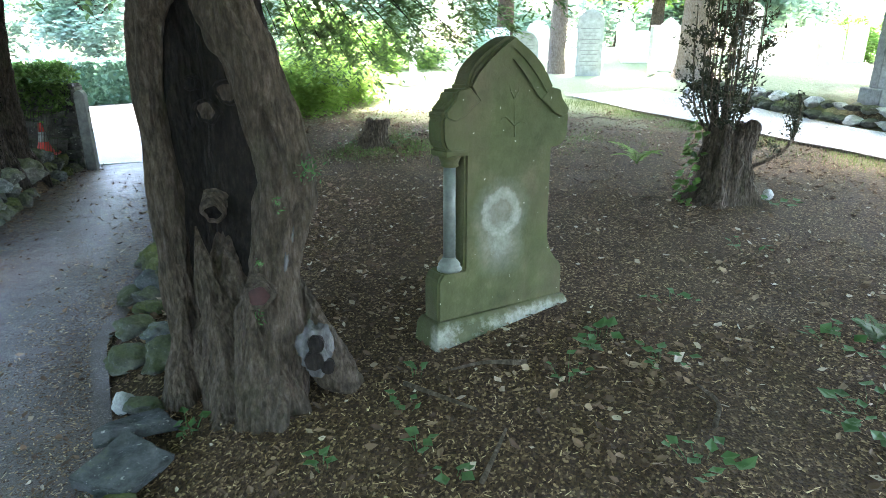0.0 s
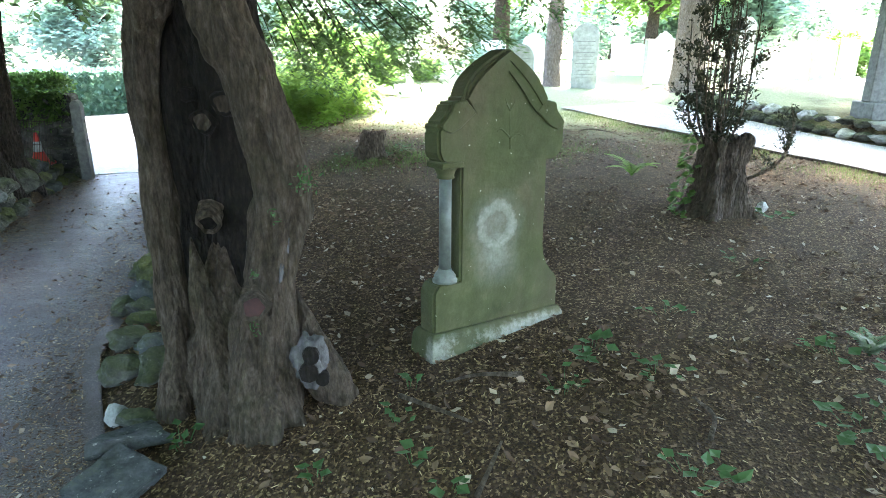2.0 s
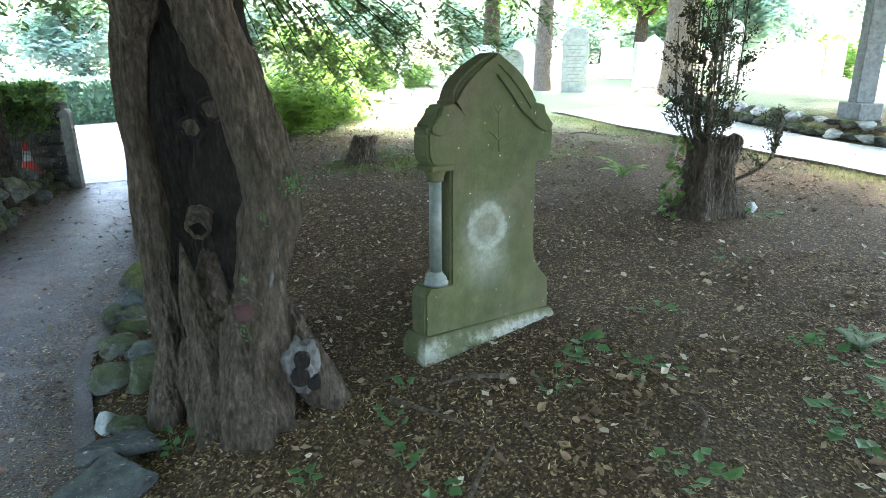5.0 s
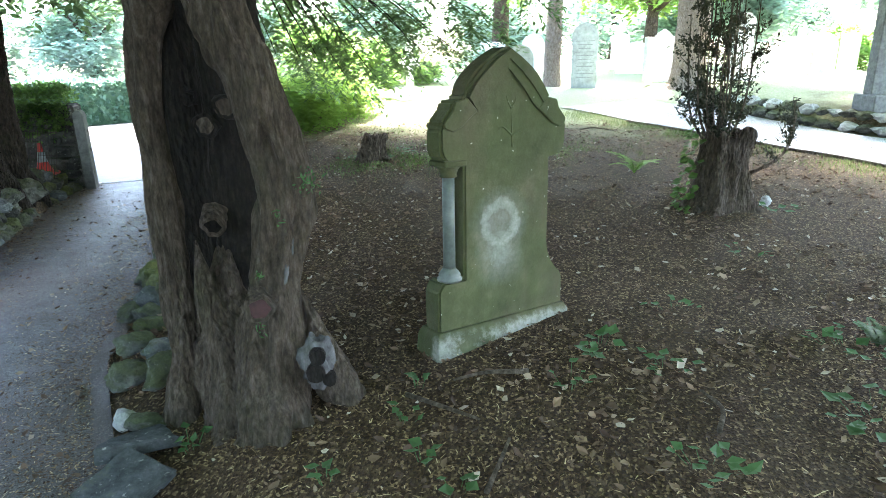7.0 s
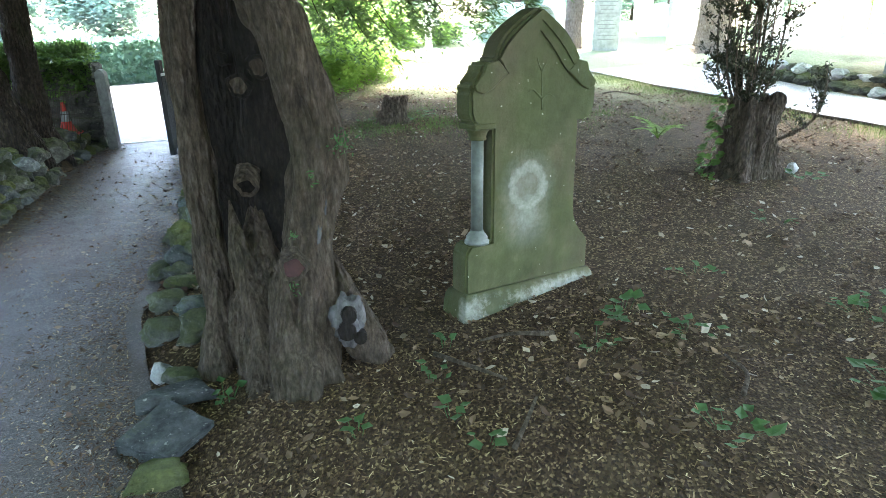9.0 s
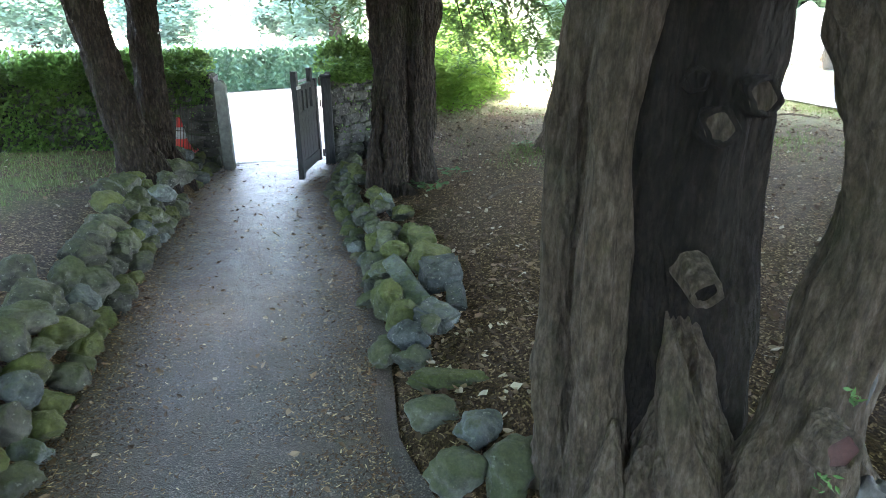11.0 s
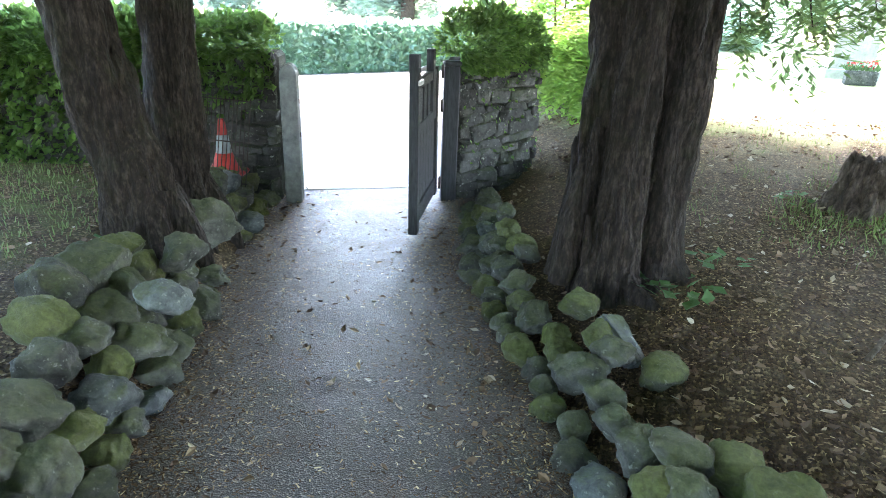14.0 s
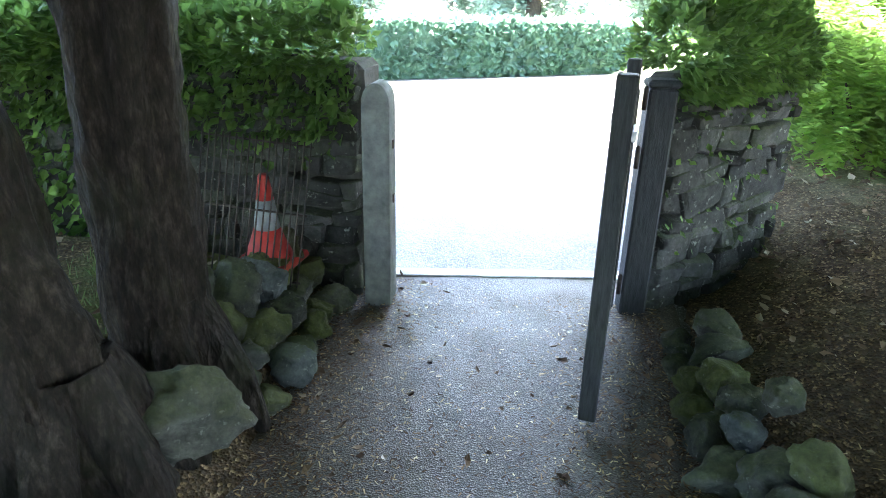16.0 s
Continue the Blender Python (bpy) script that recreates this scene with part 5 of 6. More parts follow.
def upright_bush(name, label, at, height, width, stems, seed, lean=(0, 0), tuft=0.05, per=30):
    """A thin conifer-like bush of steep stems, each with small tufts."""
    ob = thing(name, label, "bush", at)
    rng = random.Random(seed)
    for k in range(stems):
        a, d = rng.uniform(0, 6.2832), (k + 0.5) / stems
        h = height * rng.uniform(0.72, 1.0) * (1 - 0.25 * d)
        ex, ey = math.cos(a) * width * d * 0.5 + lean[0], math.sin(a) * width * d * 0.5 + lean[1]
        rows = smooth_path([(0, 0, 0, 0.018), (ex * 0.75, ey * 0.75, h * 0.22, 0.011), (ex, ey, h * 0.6, 0.006), (ex * 0.95 + rng.uniform(-0.04, 0.04), ey * 0.95, h, 0.003)], 10)
        stem = part("stem", limb_mesh("stem", [rows[::2]], 10, 6, 0.1, 0.0), M_STUMP, ob)
        verts, faces = [], []
        tips = []
        for _ in range(9):
            u = rng.uniform(0.25, 0.95)
            i = min(int(u * 10), 9)
            p = Vector(rows[i][:3])
            out = Vector((math.cos(a) + rng.uniform(-0.8, 0.8), math.sin(a) + rng.uniform(-0.8, 0.8), 1.1)).normalized()
            ln = rng.uniform(0.12, 0.3) * (1.1 - 0.5 * u)
            q = p + out * ln
            tips.append((p, q))
        for p, q in tips + [(Vector(rows[5][:3]), Vector(rows[10][:3]))]:
            for _ in range(per):
                u = rng.random()
                c = p.lerp(q, u) + random_unit(rng) * tuft * 0.55
                leaf(verts, faces, c, (random_unit(rng) + Vector((0, 0, 0.5))).normalized(), random_unit(rng), rng.uniform(0.5, 1.0) * tuft, tuft * 0.34, 0.3)
            blade(verts, faces, p, (q - p).normalized(), Vector((1, 0, 0)), (q - p).length, 0.006)
            blade(verts, faces, p, (q - p).normalized(), Vector((0, 1, 0)), (q - p).length, 0.006)
        tagged(part("foliage", mesh_of("foliage", verts, faces), M_DARK_LEAF, stem), kind="stuff")
    return ob


upright_bush("conifer_bush", "half-dead dark bush of upright stems behind the stump", (SX - 0.02, SY + 0.12, relief_at(SX, SY) + 0.45), 1.85, 0.8, 15, 3, tuft=0.048, per=36)
upright_bush("conifer_bush", "thin dark seedling leaning out beside the stump", (SX + 0.2, SY - 0.02, relief_at(SX, SY) + 0.3), 0.8, 0.12, 3, 9, lean=(0.34, 0.0), tuft=0.045, per=12)

# ---- far churchyard ----


def headstone(label, at, w, h, thick, style, turn, material=None, lines=0, plinth=True, group="far headstones"):
    ob = thing("headstone", label, "headstone", at, turn, group)
    mt = material or M_HEADSTONE
    z0 = 0.0
    if plinth:
        box_part("base", (-w * 0.62, w * 0.62, -thick * 1.3, thick * 1.3, -0.1, 0.14), mt, ob, 0.015)
        z0 = 0.14
    if style == "round":
        prof = [(w / 2, z0), (w / 2, h - w / 2)] + [(w / 2 * math.cos(a), h - w / 2 + w / 2 * math.sin(a)) for a in [radians(10 * k) for k in range(1, 18)]] + [(-w / 2, h - w / 2), (-w / 2, z0)]
    elif style == "point":
        prof = mirrored([(w / 2, z0), (w / 2, h * 0.72)] + arch(w / 2, h * 0.72, h, 8)[1:])
    elif style == "cross":
        t = w * 0.16
        prof = [(t, z0), (t * 0.9, h * 0.58), (w / 2, h * 0.58), (w / 2, h * 0.74), (t * 0.9, h * 0.74), (t * 0.9, h), (-t * 0.9, h), (-t * 0.9, h * 0.74), (-w / 2, h * 0.74), (-w / 2, h * 0.58), (-t * 0.9, h * 0.58), (-t, z0)]
    elif style == "scroll":
        prof = mirrored([(w / 2, z0), (w / 2, h * 0.78), (w * 0.42, h * 0.84), (w * 0.3, h * 0.88), (w * 0.2, h * 0.97), (0.0, h)])
    else:
        prof = [(w / 2, z0), (w / 2, h), (-w / 2, h), (-w / 2, z0)]
    part("slab", slab_of(prof, -thick / 2, thick / 2, 0.012, 1), mt, ob)
    for k in range(lines):
        z = h * 0.72 - k * h * 0.055
        if z < 0.25:
            break
        ww = w * (0.36 - 0.06 * ((k * 7) % 3))
        box_part("lettering", (-ww, ww, -thick / 2 - 0.003, -thick / 2 + 0.01, z, z + h * 0.009), M_INK, ob, 0.001)
    return ob


def far(x, y):
    return (x, y, relief_at(x, y))


headstone("tall grey round-topped headstone with worn lettering", far(1.94, 17.6), 0.66, 1.62, 0.12, "round", -4, M_HEADSTONE, 13, False)
headstone("blocky white marble headstone", far(3.68, 24.6), 0.62, 1.15, 0.15, "flat", 0, M_WHITE_HEAD)
headstone("low white round-topped headstone", far(3.95, 22.5), 1.0, 1.0, 0.14, "round", 0, M_WHITE_HEAD)
headstone("tall grey round-topped headstone behind the bush", far(6.3, 19.5), 0.62, 1.75, 0.13, "round", 0, M_HEADSTONE)
headstone("low pale headstone with a dark base", far(6.95, 19.0), 1.0, 0.85, 0.15, "round", 8, M_WHITE_HEAD)
headstone("tall grey stone cross on a plinth", far(7.7, 19.2), 0.6, 1.35, 0.16, "cross", 10, M_HEADSTONE)
headstone("grey pointed headstone on a stepped base", far(7.65, 17.6), 0.62, 1.2, 0.14, "round", 10, M_HEADSTONE)
headstone("grey blocky headstone further off", far(9.5, 20.5), 0.5, 1.15, 0.2, "flat", 14, M_HEADSTONE)
headstone("tall dark square pillar monument on a plinth", (5.5, 10.4, relief_at(5.5, 10.4) + 0.36), 0.27, 1.62, 0.2, "flat", 6, M_POST, 0, True)
headstone("narrow slate headstone seen edge on", far(3.6, 18.0), 0.5, 1.2, 0.09, "flat", 60, M_HEADSTONE, 0, False)
headstone("white round-topped marble headstone", far(4.2, 19.4), 0.62, 1.4, 0.14, "point", 0, M_WHITE_HEAD)
headstone("white squat rounded headstone", far(4.9, 20.8), 0.7, 1.2, 0.14, "round", 0, M_WHITE_HEAD)
headstone("white headstone standing further off", far(0.6, 24.0), 0.8, 1.3, 0.15, "round", 0, M_WHITE_HEAD)
headstone("white headstone among the trees", far(-0.7, 22.0), 0.8, 1.1, 0.15, "flat", 0, M_WHITE_HEAD)
headstone("pale headstone behind the flower pot", far(0.35, 15.6), 0.62, 1.15, 0.13, "round", 0, M_HEADSTONE, 4)
headstone("white stone cross by the boundary", far(-2.2, 15.3), 0.5, 1.25, 0.14, "cross", 25, M_WHITE_HEAD)

pot = thing("flower_pot", "dark grave pot with small red and yellow flowers", "flower pot", far(0.27, 14.7))
box_part("trough", (-0.2, 0.2, -0.1, 0.1, 0.0, 0.2), M_SLATE, pot, 0.02)
rng = random.Random(77)
verts, faces, v2, f2 = [], [], [], []
for _ in range(90):
    p = Vector((rng.uniform(-0.2, 0.2), rng.uniform(-0.1, 0.1), 0.2))
    leaf(verts, faces, p, (random_unit(rng) + Vector((0, 0, 1.2))).normalized(), random_unit(rng), rng.uniform(0.06, 0.14), 0.04)
for _ in range(24):
    p = Vector((rng.uniform(-0.2, 0.2), rng.uniform(-0.12, 0.1), rng.uniform(0.24, 0.34)))
    for _ in range(4):
        leaf(v2, f2, p, random_unit(rng), random_unit(rng), 0.035, 0.03)
part("leaves", mesh_of("leaves", verts, faces), M_WEED, pot)
tagged(part("flowers", mesh_of("flowers", v2, f2), M_RED, pot, "small red flowers"), kind="stuff")


def tree_at(name, label, at, r, h, crown_r, crown_z, clumps, mat_bark, mat_leaf, seed, leafy=26, size=0.5, width=0.2, group="", flare=1.7, leaves=6):
    ob = thing(name, label, "tree", at, group=group)
    rng = random.Random(seed)
    rows = [(0, 0, -0.1, r * flare), (0, 0, 0.35 * r * 2, r * 1.15), (0.02, 0, h * 0.3, r), (0.08, 0.05, h * 0.65, r * 0.8), (0.1, 0.1, h, r * 0.3)]
    part("trunk", limb_mesh("trunk", [rows], 26, 22, 0.14, 0.1, 7, 3.0), mat_bark, ob)
    for k in range(5):
        a = 6.2832 * k / 5 + seed
        z = h * rng.uniform(0.45, 0.75)
        reach = crown_r * rng.uniform(0.5, 0.85)
        rows = [(0.05, 0.03, z, r * 0.45), (math.cos(a) * reach * 0.5, math.sin(a) * reach * 0.5, z + crown_r * 0.3, r * 0.25), (math.cos(a) * reach, math.sin(a) * reach, crown_z + rng.uniform(-0.3, 0.5), r * 0.06)]
        part("limb", limb_mesh("limb", [rows], 8, 8, 0.1, 0.0), mat_bark, ob)
    cl = []
    for _ in range(clumps):
        d = random_unit(rng)
        q = rng.random() ** 0.4
        cl.append((d.x * crown_r * q, d.y * crown_r * q, crown_z + d.z * crown_r * 0.75 * q, crown_r * rng.uniform(0.16, 0.34)))
    part("crown", crown_mesh("crown", rng, cl, leafy / (crown_r * crown_r * 0.06), size, leaves, width), mat_leaf, ob)
    return ob


tree_at("cedar_tree", "pale reddish fibrous trunk with a flared foot", far(4.45, 17.2), 0.36, 7.5, 3.0, 7.0, 40, M_PALE_BARK, M_YEW, 1, group="churchyard trees", flare=2.3)
tree_at("yew_tree", "slim pale brown trunk in sunlight behind the headstones", far(1.15, 18.2), 0.2, 5.5, 2.2, 4.6, 40, M_PALE_BARK, M_YEW, 2, group="churchyard trees")
tree_at("yew_tree", "small spreading yew with light green foliage", far(4.5, 23.5), 0.2, 4.0, 2.4, 3.9, 50, M_STUMP, M_BROADLEAF, 3, group="churchyard trees")
tree_at("yew_tree", "brown-trunked tree beyond the gravestone", far(-0.6, 24.5), 0.28, 5.5, 2.8, 5.0, 55, M_STUMP, M_BROADLEAF, 4, group="churchyard trees")
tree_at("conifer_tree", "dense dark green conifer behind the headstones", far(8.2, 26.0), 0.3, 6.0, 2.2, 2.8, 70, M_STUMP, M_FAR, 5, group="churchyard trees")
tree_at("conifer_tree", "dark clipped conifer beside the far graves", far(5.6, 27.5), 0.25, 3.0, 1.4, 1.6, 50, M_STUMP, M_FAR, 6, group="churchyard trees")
k = 10
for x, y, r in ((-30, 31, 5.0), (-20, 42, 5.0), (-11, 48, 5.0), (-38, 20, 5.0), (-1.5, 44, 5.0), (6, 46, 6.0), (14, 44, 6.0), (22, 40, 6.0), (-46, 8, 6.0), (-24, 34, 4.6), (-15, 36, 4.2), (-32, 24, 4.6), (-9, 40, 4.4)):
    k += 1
    tree_at("far_tree", "green tree in the distance, leaves paled for haze", (x, y, 0.0 if x < 0 else 1.0), 0.35, 4.5, r * 0.75, 3.6, 46, M_STUMP, M_FAR, k, 46, 0.65, 0.3, "far trees", leaves=5)


def shrub(label, at, r, h, count, seed, mat, size, width, group="shrubs"):
    ob = thing("shrub", label, "shrub", at, group=group)
    rng = random.Random(seed)
    for _ in range(5):
        a = rng.uniform(0, 6.28)
        rows = [(0, 0, -0.05, 0.03), (math.cos(a) * r * 0.3, math.sin(a) * r * 0.3, h * 0.4, 0.02), (math.cos(a) * r * 0.6, math.sin(a) * r * 0.6, h * 0.8, 0.006)]
        part("stem", limb_mesh("stem", [rows], 8, 6), M_STUMP, ob)
    cl = []
    for _ in range(count):
        d = random_unit(rng)
        cl.append((d.x * r * 0.8, d.y * r * 0.8, h * 0.55 + d.z * h * 0.42, r * rng.uniform(0.2, 0.35)))
    part("foliage", crown_mesh("foliage", rng, cl, 30 / (r * r * 0.08), size, 6, width), mat, ob)
    return ob


shrub("leafy green shrub beside the ferns by the wall", far(-4.1, 14.2), 1.0, 1.7, 26, 5, M_BROADLEAF, 0.22, 0.1)
shrub("leafy green shrub by the boundary wall", far(-3.5, 15.4), 0.9, 1.3, 22, 6, M_BROADLEAF, 0.22, 0.1)
shrub("low green shrub by the boundary", far(-3.0, 19.6), 0.9, 0.9, 20, 7, M_BROADLEAF, 0.22, 0.1)
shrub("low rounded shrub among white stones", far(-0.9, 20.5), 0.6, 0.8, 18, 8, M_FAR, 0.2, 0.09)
shrub("ivy-like bush at the far graves", far(10.6, 22.6), 1.0, 1.5, 22, 9, M_BROADLEAF, 0.25, 0.12)

# hedge across the drive
hx0, hy0, hx1, hy1 = -19.0, 4.6, -0.5, 30.5
hl = math.dist((hx0, hy0), (hx1, hy1))
hu, hn = Vector(((hx1 - hx0) / hl, (hy1 - hy0) / hl, 0)), Vector((-(hy1 - hy0) / hl, (hx1 - hx0) / hl, 0))
hedge = thing("hedge", "clipped green hedge along the far side of the drive", "hedge", (hx0, hy0, 0), kind="stuff")
bm = bmesh.new()
box(bm, 0, hl, 0.08, 0.75, 0, 1.1)
bmesh.ops.subdivide_edges(bm, edges=[e for e in bm.edges if e.calc_length() > 5], cuts=60)
for v in bm.verts:
    v.co += Vector((0, 0.06 * noise.noise(v.co * 0.9), 0.06 * noise.noise(v.co * 0.7 + Vector((3, 0, 0)))))
bm.transform(Matrix.Rotation(math.atan2(hu.y, hu.x), 4, "Z"))
part("core", bm, M_HEDGE, hedge)
rng = random.Random(8)
verts, faces = [], []
for _ in range(15000):
    s, q = rng.uniform(0, hl), rng.random()
    bump = 0.07 * noise.noise(Vector((s * 1.3, q * 3, 0)))
    if q < 0.72:
        p = hu * s + hn * (0.05 + bump) + Vector((0, 0, rng.uniform(0.02, 1.12)))
        nrm = -hn
    else:
        p = hu * s + hn * rng.uniform(0.0, 0.8) + Vector((0, 0, 1.12 + bump))
        nrm = Vector((0, 0, 1))
    # the drive side is on the near, right-hand side of the line
    leaf(verts, faces, p, (nrm * 0.5 + random_unit(rng)).normalized(), (nrm + random_unit(rng) * 0.5).normalized(), rng.uniform(0.1, 0.2), rng.uniform(0.08, 0.14), 0.2)
part("leaves", mesh_of("leaves", verts, faces), M_HEDGE, hedge)

# ---- small things by the gate ----
cone = thing("traffic_cone", "faded red traffic cone with a white band by the wall", "traffic cone", (-5.5, 7.64, 0.3), 15)
cone.scale = (0.74, 0.74, 0.86)
bm = lathe([(0.15, 0.0), (0.142, 0.03), (0.105, 0.1), (0.078, 0.17)], 24)
part("skirt", bm, M_RED, cone)
box_part("base", (-0.18, 0.18, -0.18, 0.18, -0.03, 0.012), M_RED, cone, 0.015)
part("band", lathe([(0.076, 0.17), (0.052, 0.32)], 24), M_WHITE, cone, "white reflective band")
part("tip", lathe([(0.0515, 0.32), (0.03, 0.44), (0.022, 0.45)], 24), M_RED, cone)
grid = thing("wire_grid", "rusty metal grid leaning against the wall", "wire grid", (-5.56, 7.47, 0.25), gate_turn)
lean_m = pose(0, 0, 0, -14, 5, 0)


def rod(a, b, r, parent, name):
    verts, faces = tube([(*a, r), (*[(p + q) / 2 for p, q in zip(a, b)], r), (*b, r)], 2, 6)
    me = mesh_of(name, verts, faces, True)
    me.transform(lean_m)
    return part(name, me, M_IRON, parent)


for k in range(17):
    rod((-0.18 + 0.029 * k, 0, 0.0), (-0.18 + 0.029 * k, 0, 0.62), 0.0035, grid, "bar")
for z in (0.02, 0.31, 0.6):
    rod((-0.19, 0.006, z), (0.295, 0.006, z), 0.005, grid, "crossbar")


def fern(label, at, fronds, length, seed, tilt=0.75, green=None):
    """Arching fronds, each with paired leaflets that taper to the tip."""
    ob = thing("fern", label, "fern", at, group="ferns")
    rng = random.Random(seed)
    for k in range(fronds):
        a = 6.2832 * k / fronds + rng.uniform(-0.3, 0.3)
        d = Vector((math.cos(a), math.sin(a), 0))
        ln = length * rng.uniform(0.7, 1.05)
        t = tilt * rng.uniform(0.6, 1.2)
        pts = [d * (ln * t * u * (0.45 + 0.3 * u)) + Vector((0, 0, ln * (u * 1.05 - 0.5 * t * u * u))) for u in [i / 18 for i in range(19)]]
        verts, faces = [], []
        tube([(*p, 0.006 * (1 - i / 20)) for i, p in enumerate(pts)][::3], 8, 4, 0, 0, 5, 0, verts, faces)
        side = d.cross(Vector((0, 0, 1)))
        for i in range(2, 19):
            w = ln * 0.22 * math.sin(math.pi * min(1, (i / 18) ** 0.7)) + 0.015
            ahead = (pts[i] - pts[i - 1]).normalized()
            for s in (1, -1):
                leaf(verts, faces, pts[i], (side * s + ahead * 0.35 + Vector((0, 0, -0.12)) + random_unit(rng) * 0.08).normalized(), Vector((0, 0, 1)), w, ln * 0.045 + 0.01, 0.1)
        part("frond", mesh_of("frond", verts, faces), green or M_FERN, ob)
    return ob


for k, (x, y, n, ln) in enumerate(((-3.0, 10.6, 22, 1.2), (-3.25, 11.2, 22, 1.3), (-2.8, 11.3, 20, 1.15), (-3.6, 11.7, 22, 1.35), (-3.05, 11.9, 22, 1.3), (-2.65, 12.1, 16, 0.95), (-3.9, 12.4, 22, 1.4), (-3.4, 12.6, 22, 1.35), (-2.9, 12.9, 18, 1.1), (-4.1, 11.5, 18, 1.25))):
    fern("tall bright green fern beside the wall", far(x, y), n, ln, 30 + k)
for x, y in ((-3.1, 11.0), (-3.5, 11.9), (-2.95, 12.3)):
    shrub("low undergrowth beneath the tall ferns", far(x, y), 0.75, 0.62, 26, int(-x * 10), M_FERN, 0.2, 0.05, "undergrowth")
fern("small bright fern on the bare ground", far(1.8, 7.55), 7, 0.4, 50, 1.2)
fern("low fern at the edge of the mound", far(2.35, 3.1), 9, 0.2, 51, 1.1, M_WEED)
fern("low fern on the mound", far(2.4, 3.6), 9, 0.2, 52, 1.1, M_WEED)


def weed(label, at, r, leaves, seed, size=0.07, group="weeds"):
    """A low rosette of broad stalked leaves."""
    ob = thing("weed", label, "weed", at, group=group)
    rng = random.Random(seed)
    for k in range(leaves):
        a, d = rng.uniform(0, 6.2832), r * math.sqrt(rng.random())
        x, y = math.cos(a) * d, math.sin(a) * d
        h = rng.uniform(0.02, 0.07)
        verts, faces = [], []
        p = Vector((x, y, h))
        blade(verts, faces, Vector((x * 0.5, y * 0.5, -0.01)), (p - Vector((x * 0.5, y * 0.5, -0.01))).normalized(), Vector((0.7, 0.7, 0)), (p - Vector((x * 0.5, y * 0.5, -0.01))).length, 0.004)
        out = Vector((math.cos(a + rng.uniform(-1, 1)), math.sin(a + rng.uniform(-1, 1)), rng.uniform(-0.2, 0.35))).normalized()
        s = size * rng.uniform(0.6, 1.2)
        leaf(verts, faces, p - out * s * 0.3, out, (Vector((0, 0, 1)) + random_unit(rng) * 0.35).normalized(), s, s * 0.8, 0.25)
        part("leaf", mesh_of("leaf", verts, faces), M_WEED, ob)
    return ob


for k, (x, y, r, n, s) in enumerate(((-0.5, 3.02, 0.07, 7, 0.09), (0.19, 3.09, 0.07, 7, 0.06), (0.18, 2.84, 0.07, 7, 0.05), (1.04, 3.45, 0.13, 14, 0.08), (1.34, 3.31, 0.14, 14, 0.06), (1.36, 2.59, 0.14, 14, 0.07), (2.1, 2.95, 0.2, 22, 0.08), (2.25, 3.55, 0.2, 22, 0.07), (-0.74, 2.66, 0.08, 9, 0.06), (-0.06, 2.46, 0.05, 6, 0.06), (0.3, 2.57, 0.05, 5, 0.06), (0.89, 3.12, 0.12, 11, 0.05), (0.45, 2.42, 0.06, 6, 0.06), (2.75, 6.0, 0.14, 10, 0.08), (1.5, 4.0, 0.15, 10, 0.05), (2.2, 4.9, 0.15, 9, 0.05), (-2.4, 6.82, 0.2, 26, 0.09), (-2.2, 7.1, 0.15, 14, 0.08), (-5.1, 6.2, 0.12, 10, 0.06), (-1.2, 8.3, 0.2, 16, 0.08), (-1.0, 8.7, 0.2, 14, 0.08), (-1.7, 8.3, 0.15, 10, 0.07))):
    weed("small patch of green broad-leaved weeds", far(x, y), r, n, 100 + k, s)

# a white lump by the stump, a fallen stick, and twigs
ob = new("stone", ROCKS["pale"][2])
ob.matrix_basis = pose(2.72, 6.2, relief_at(2.72, 6.2) + 0.035, 0, 0, 30) @ Matrix.Diagonal((0.055, 0.05, 0.07, 1))
tagged(ob, "pale loose stone lying beside the stump", "stone")
for k, pts in enumerate(([(-1.75, 6.3, 0.02), (-1.6, 6.5, 0.06), (-1.35, 6.65, 0.03)], [(0.15, 3.0, 0.02), (0.32, 2.9, 0.03), (0.5, 2.82, 0.02)], [(0.56, 2.4, 0.02), (0.6, 2.55, 0.03), (0.63, 2.7, 0.02)], [(1.45, 2.8, 0.02), (1.5, 2.95, 0.03), (1.45, 3.1, 0.02)], [(1.4, 10.4, 0.03), (1.6, 10.3, 0.07), (1.9, 10.25, 0.03)], [(0.7, 3.2, 0.02), (0.5, 3.17, 0.03), (0.35, 3.12, 0.02)])):
    verts, faces = tube([(x, y, relief_at(x, y) + z, 0.012 - 0.003 * i) for i, (x, y, z) in enumerate(pts)], 8, 7, 0.2)
    tagged(part("fallen_stick", mesh_of("fallen_stick", verts, faces, True), M_STUMP), "dry brown stick lying on the ground", "stick", "fallen sticks")

# ---- litter and grass ----
rng = random.Random(2)
verts, faces = [], []


def dry_leaf(at, ahead, up, length, width):
    """A curled dead leaf with a ragged outline and a sunken rib."""
    side = ahead.cross(up).normalized()
    up = side.cross(ahead)
    s = len(verts)
    curl = rng.uniform(0.0, 0.5) * width
    verts.append(tuple(at))
    for u in (0.28, 0.62):
        c = at + ahead * (length * u)
        verts.append(tuple(c + side * (width * rng.uniform(0.25, 0.6)) + up * curl * rng.random()))
        verts.append(tuple(c - up * width * 0.1))
        verts.append(tuple(c - side * (width * rng.uniform(0.25, 0.6)) + up * curl * rng.random()))
    verts.append(tuple(at + ahead * length + side * width * rng.uniform(-0.3, 0.3) + up * curl))
    for f in ((0, 2, 1), (0, 3, 2), (1, 2, 5, 4), (2, 3, 6, 5), (4, 5, 7), (5, 6, 7)):
        faces.append(tuple(s + q for q in f))


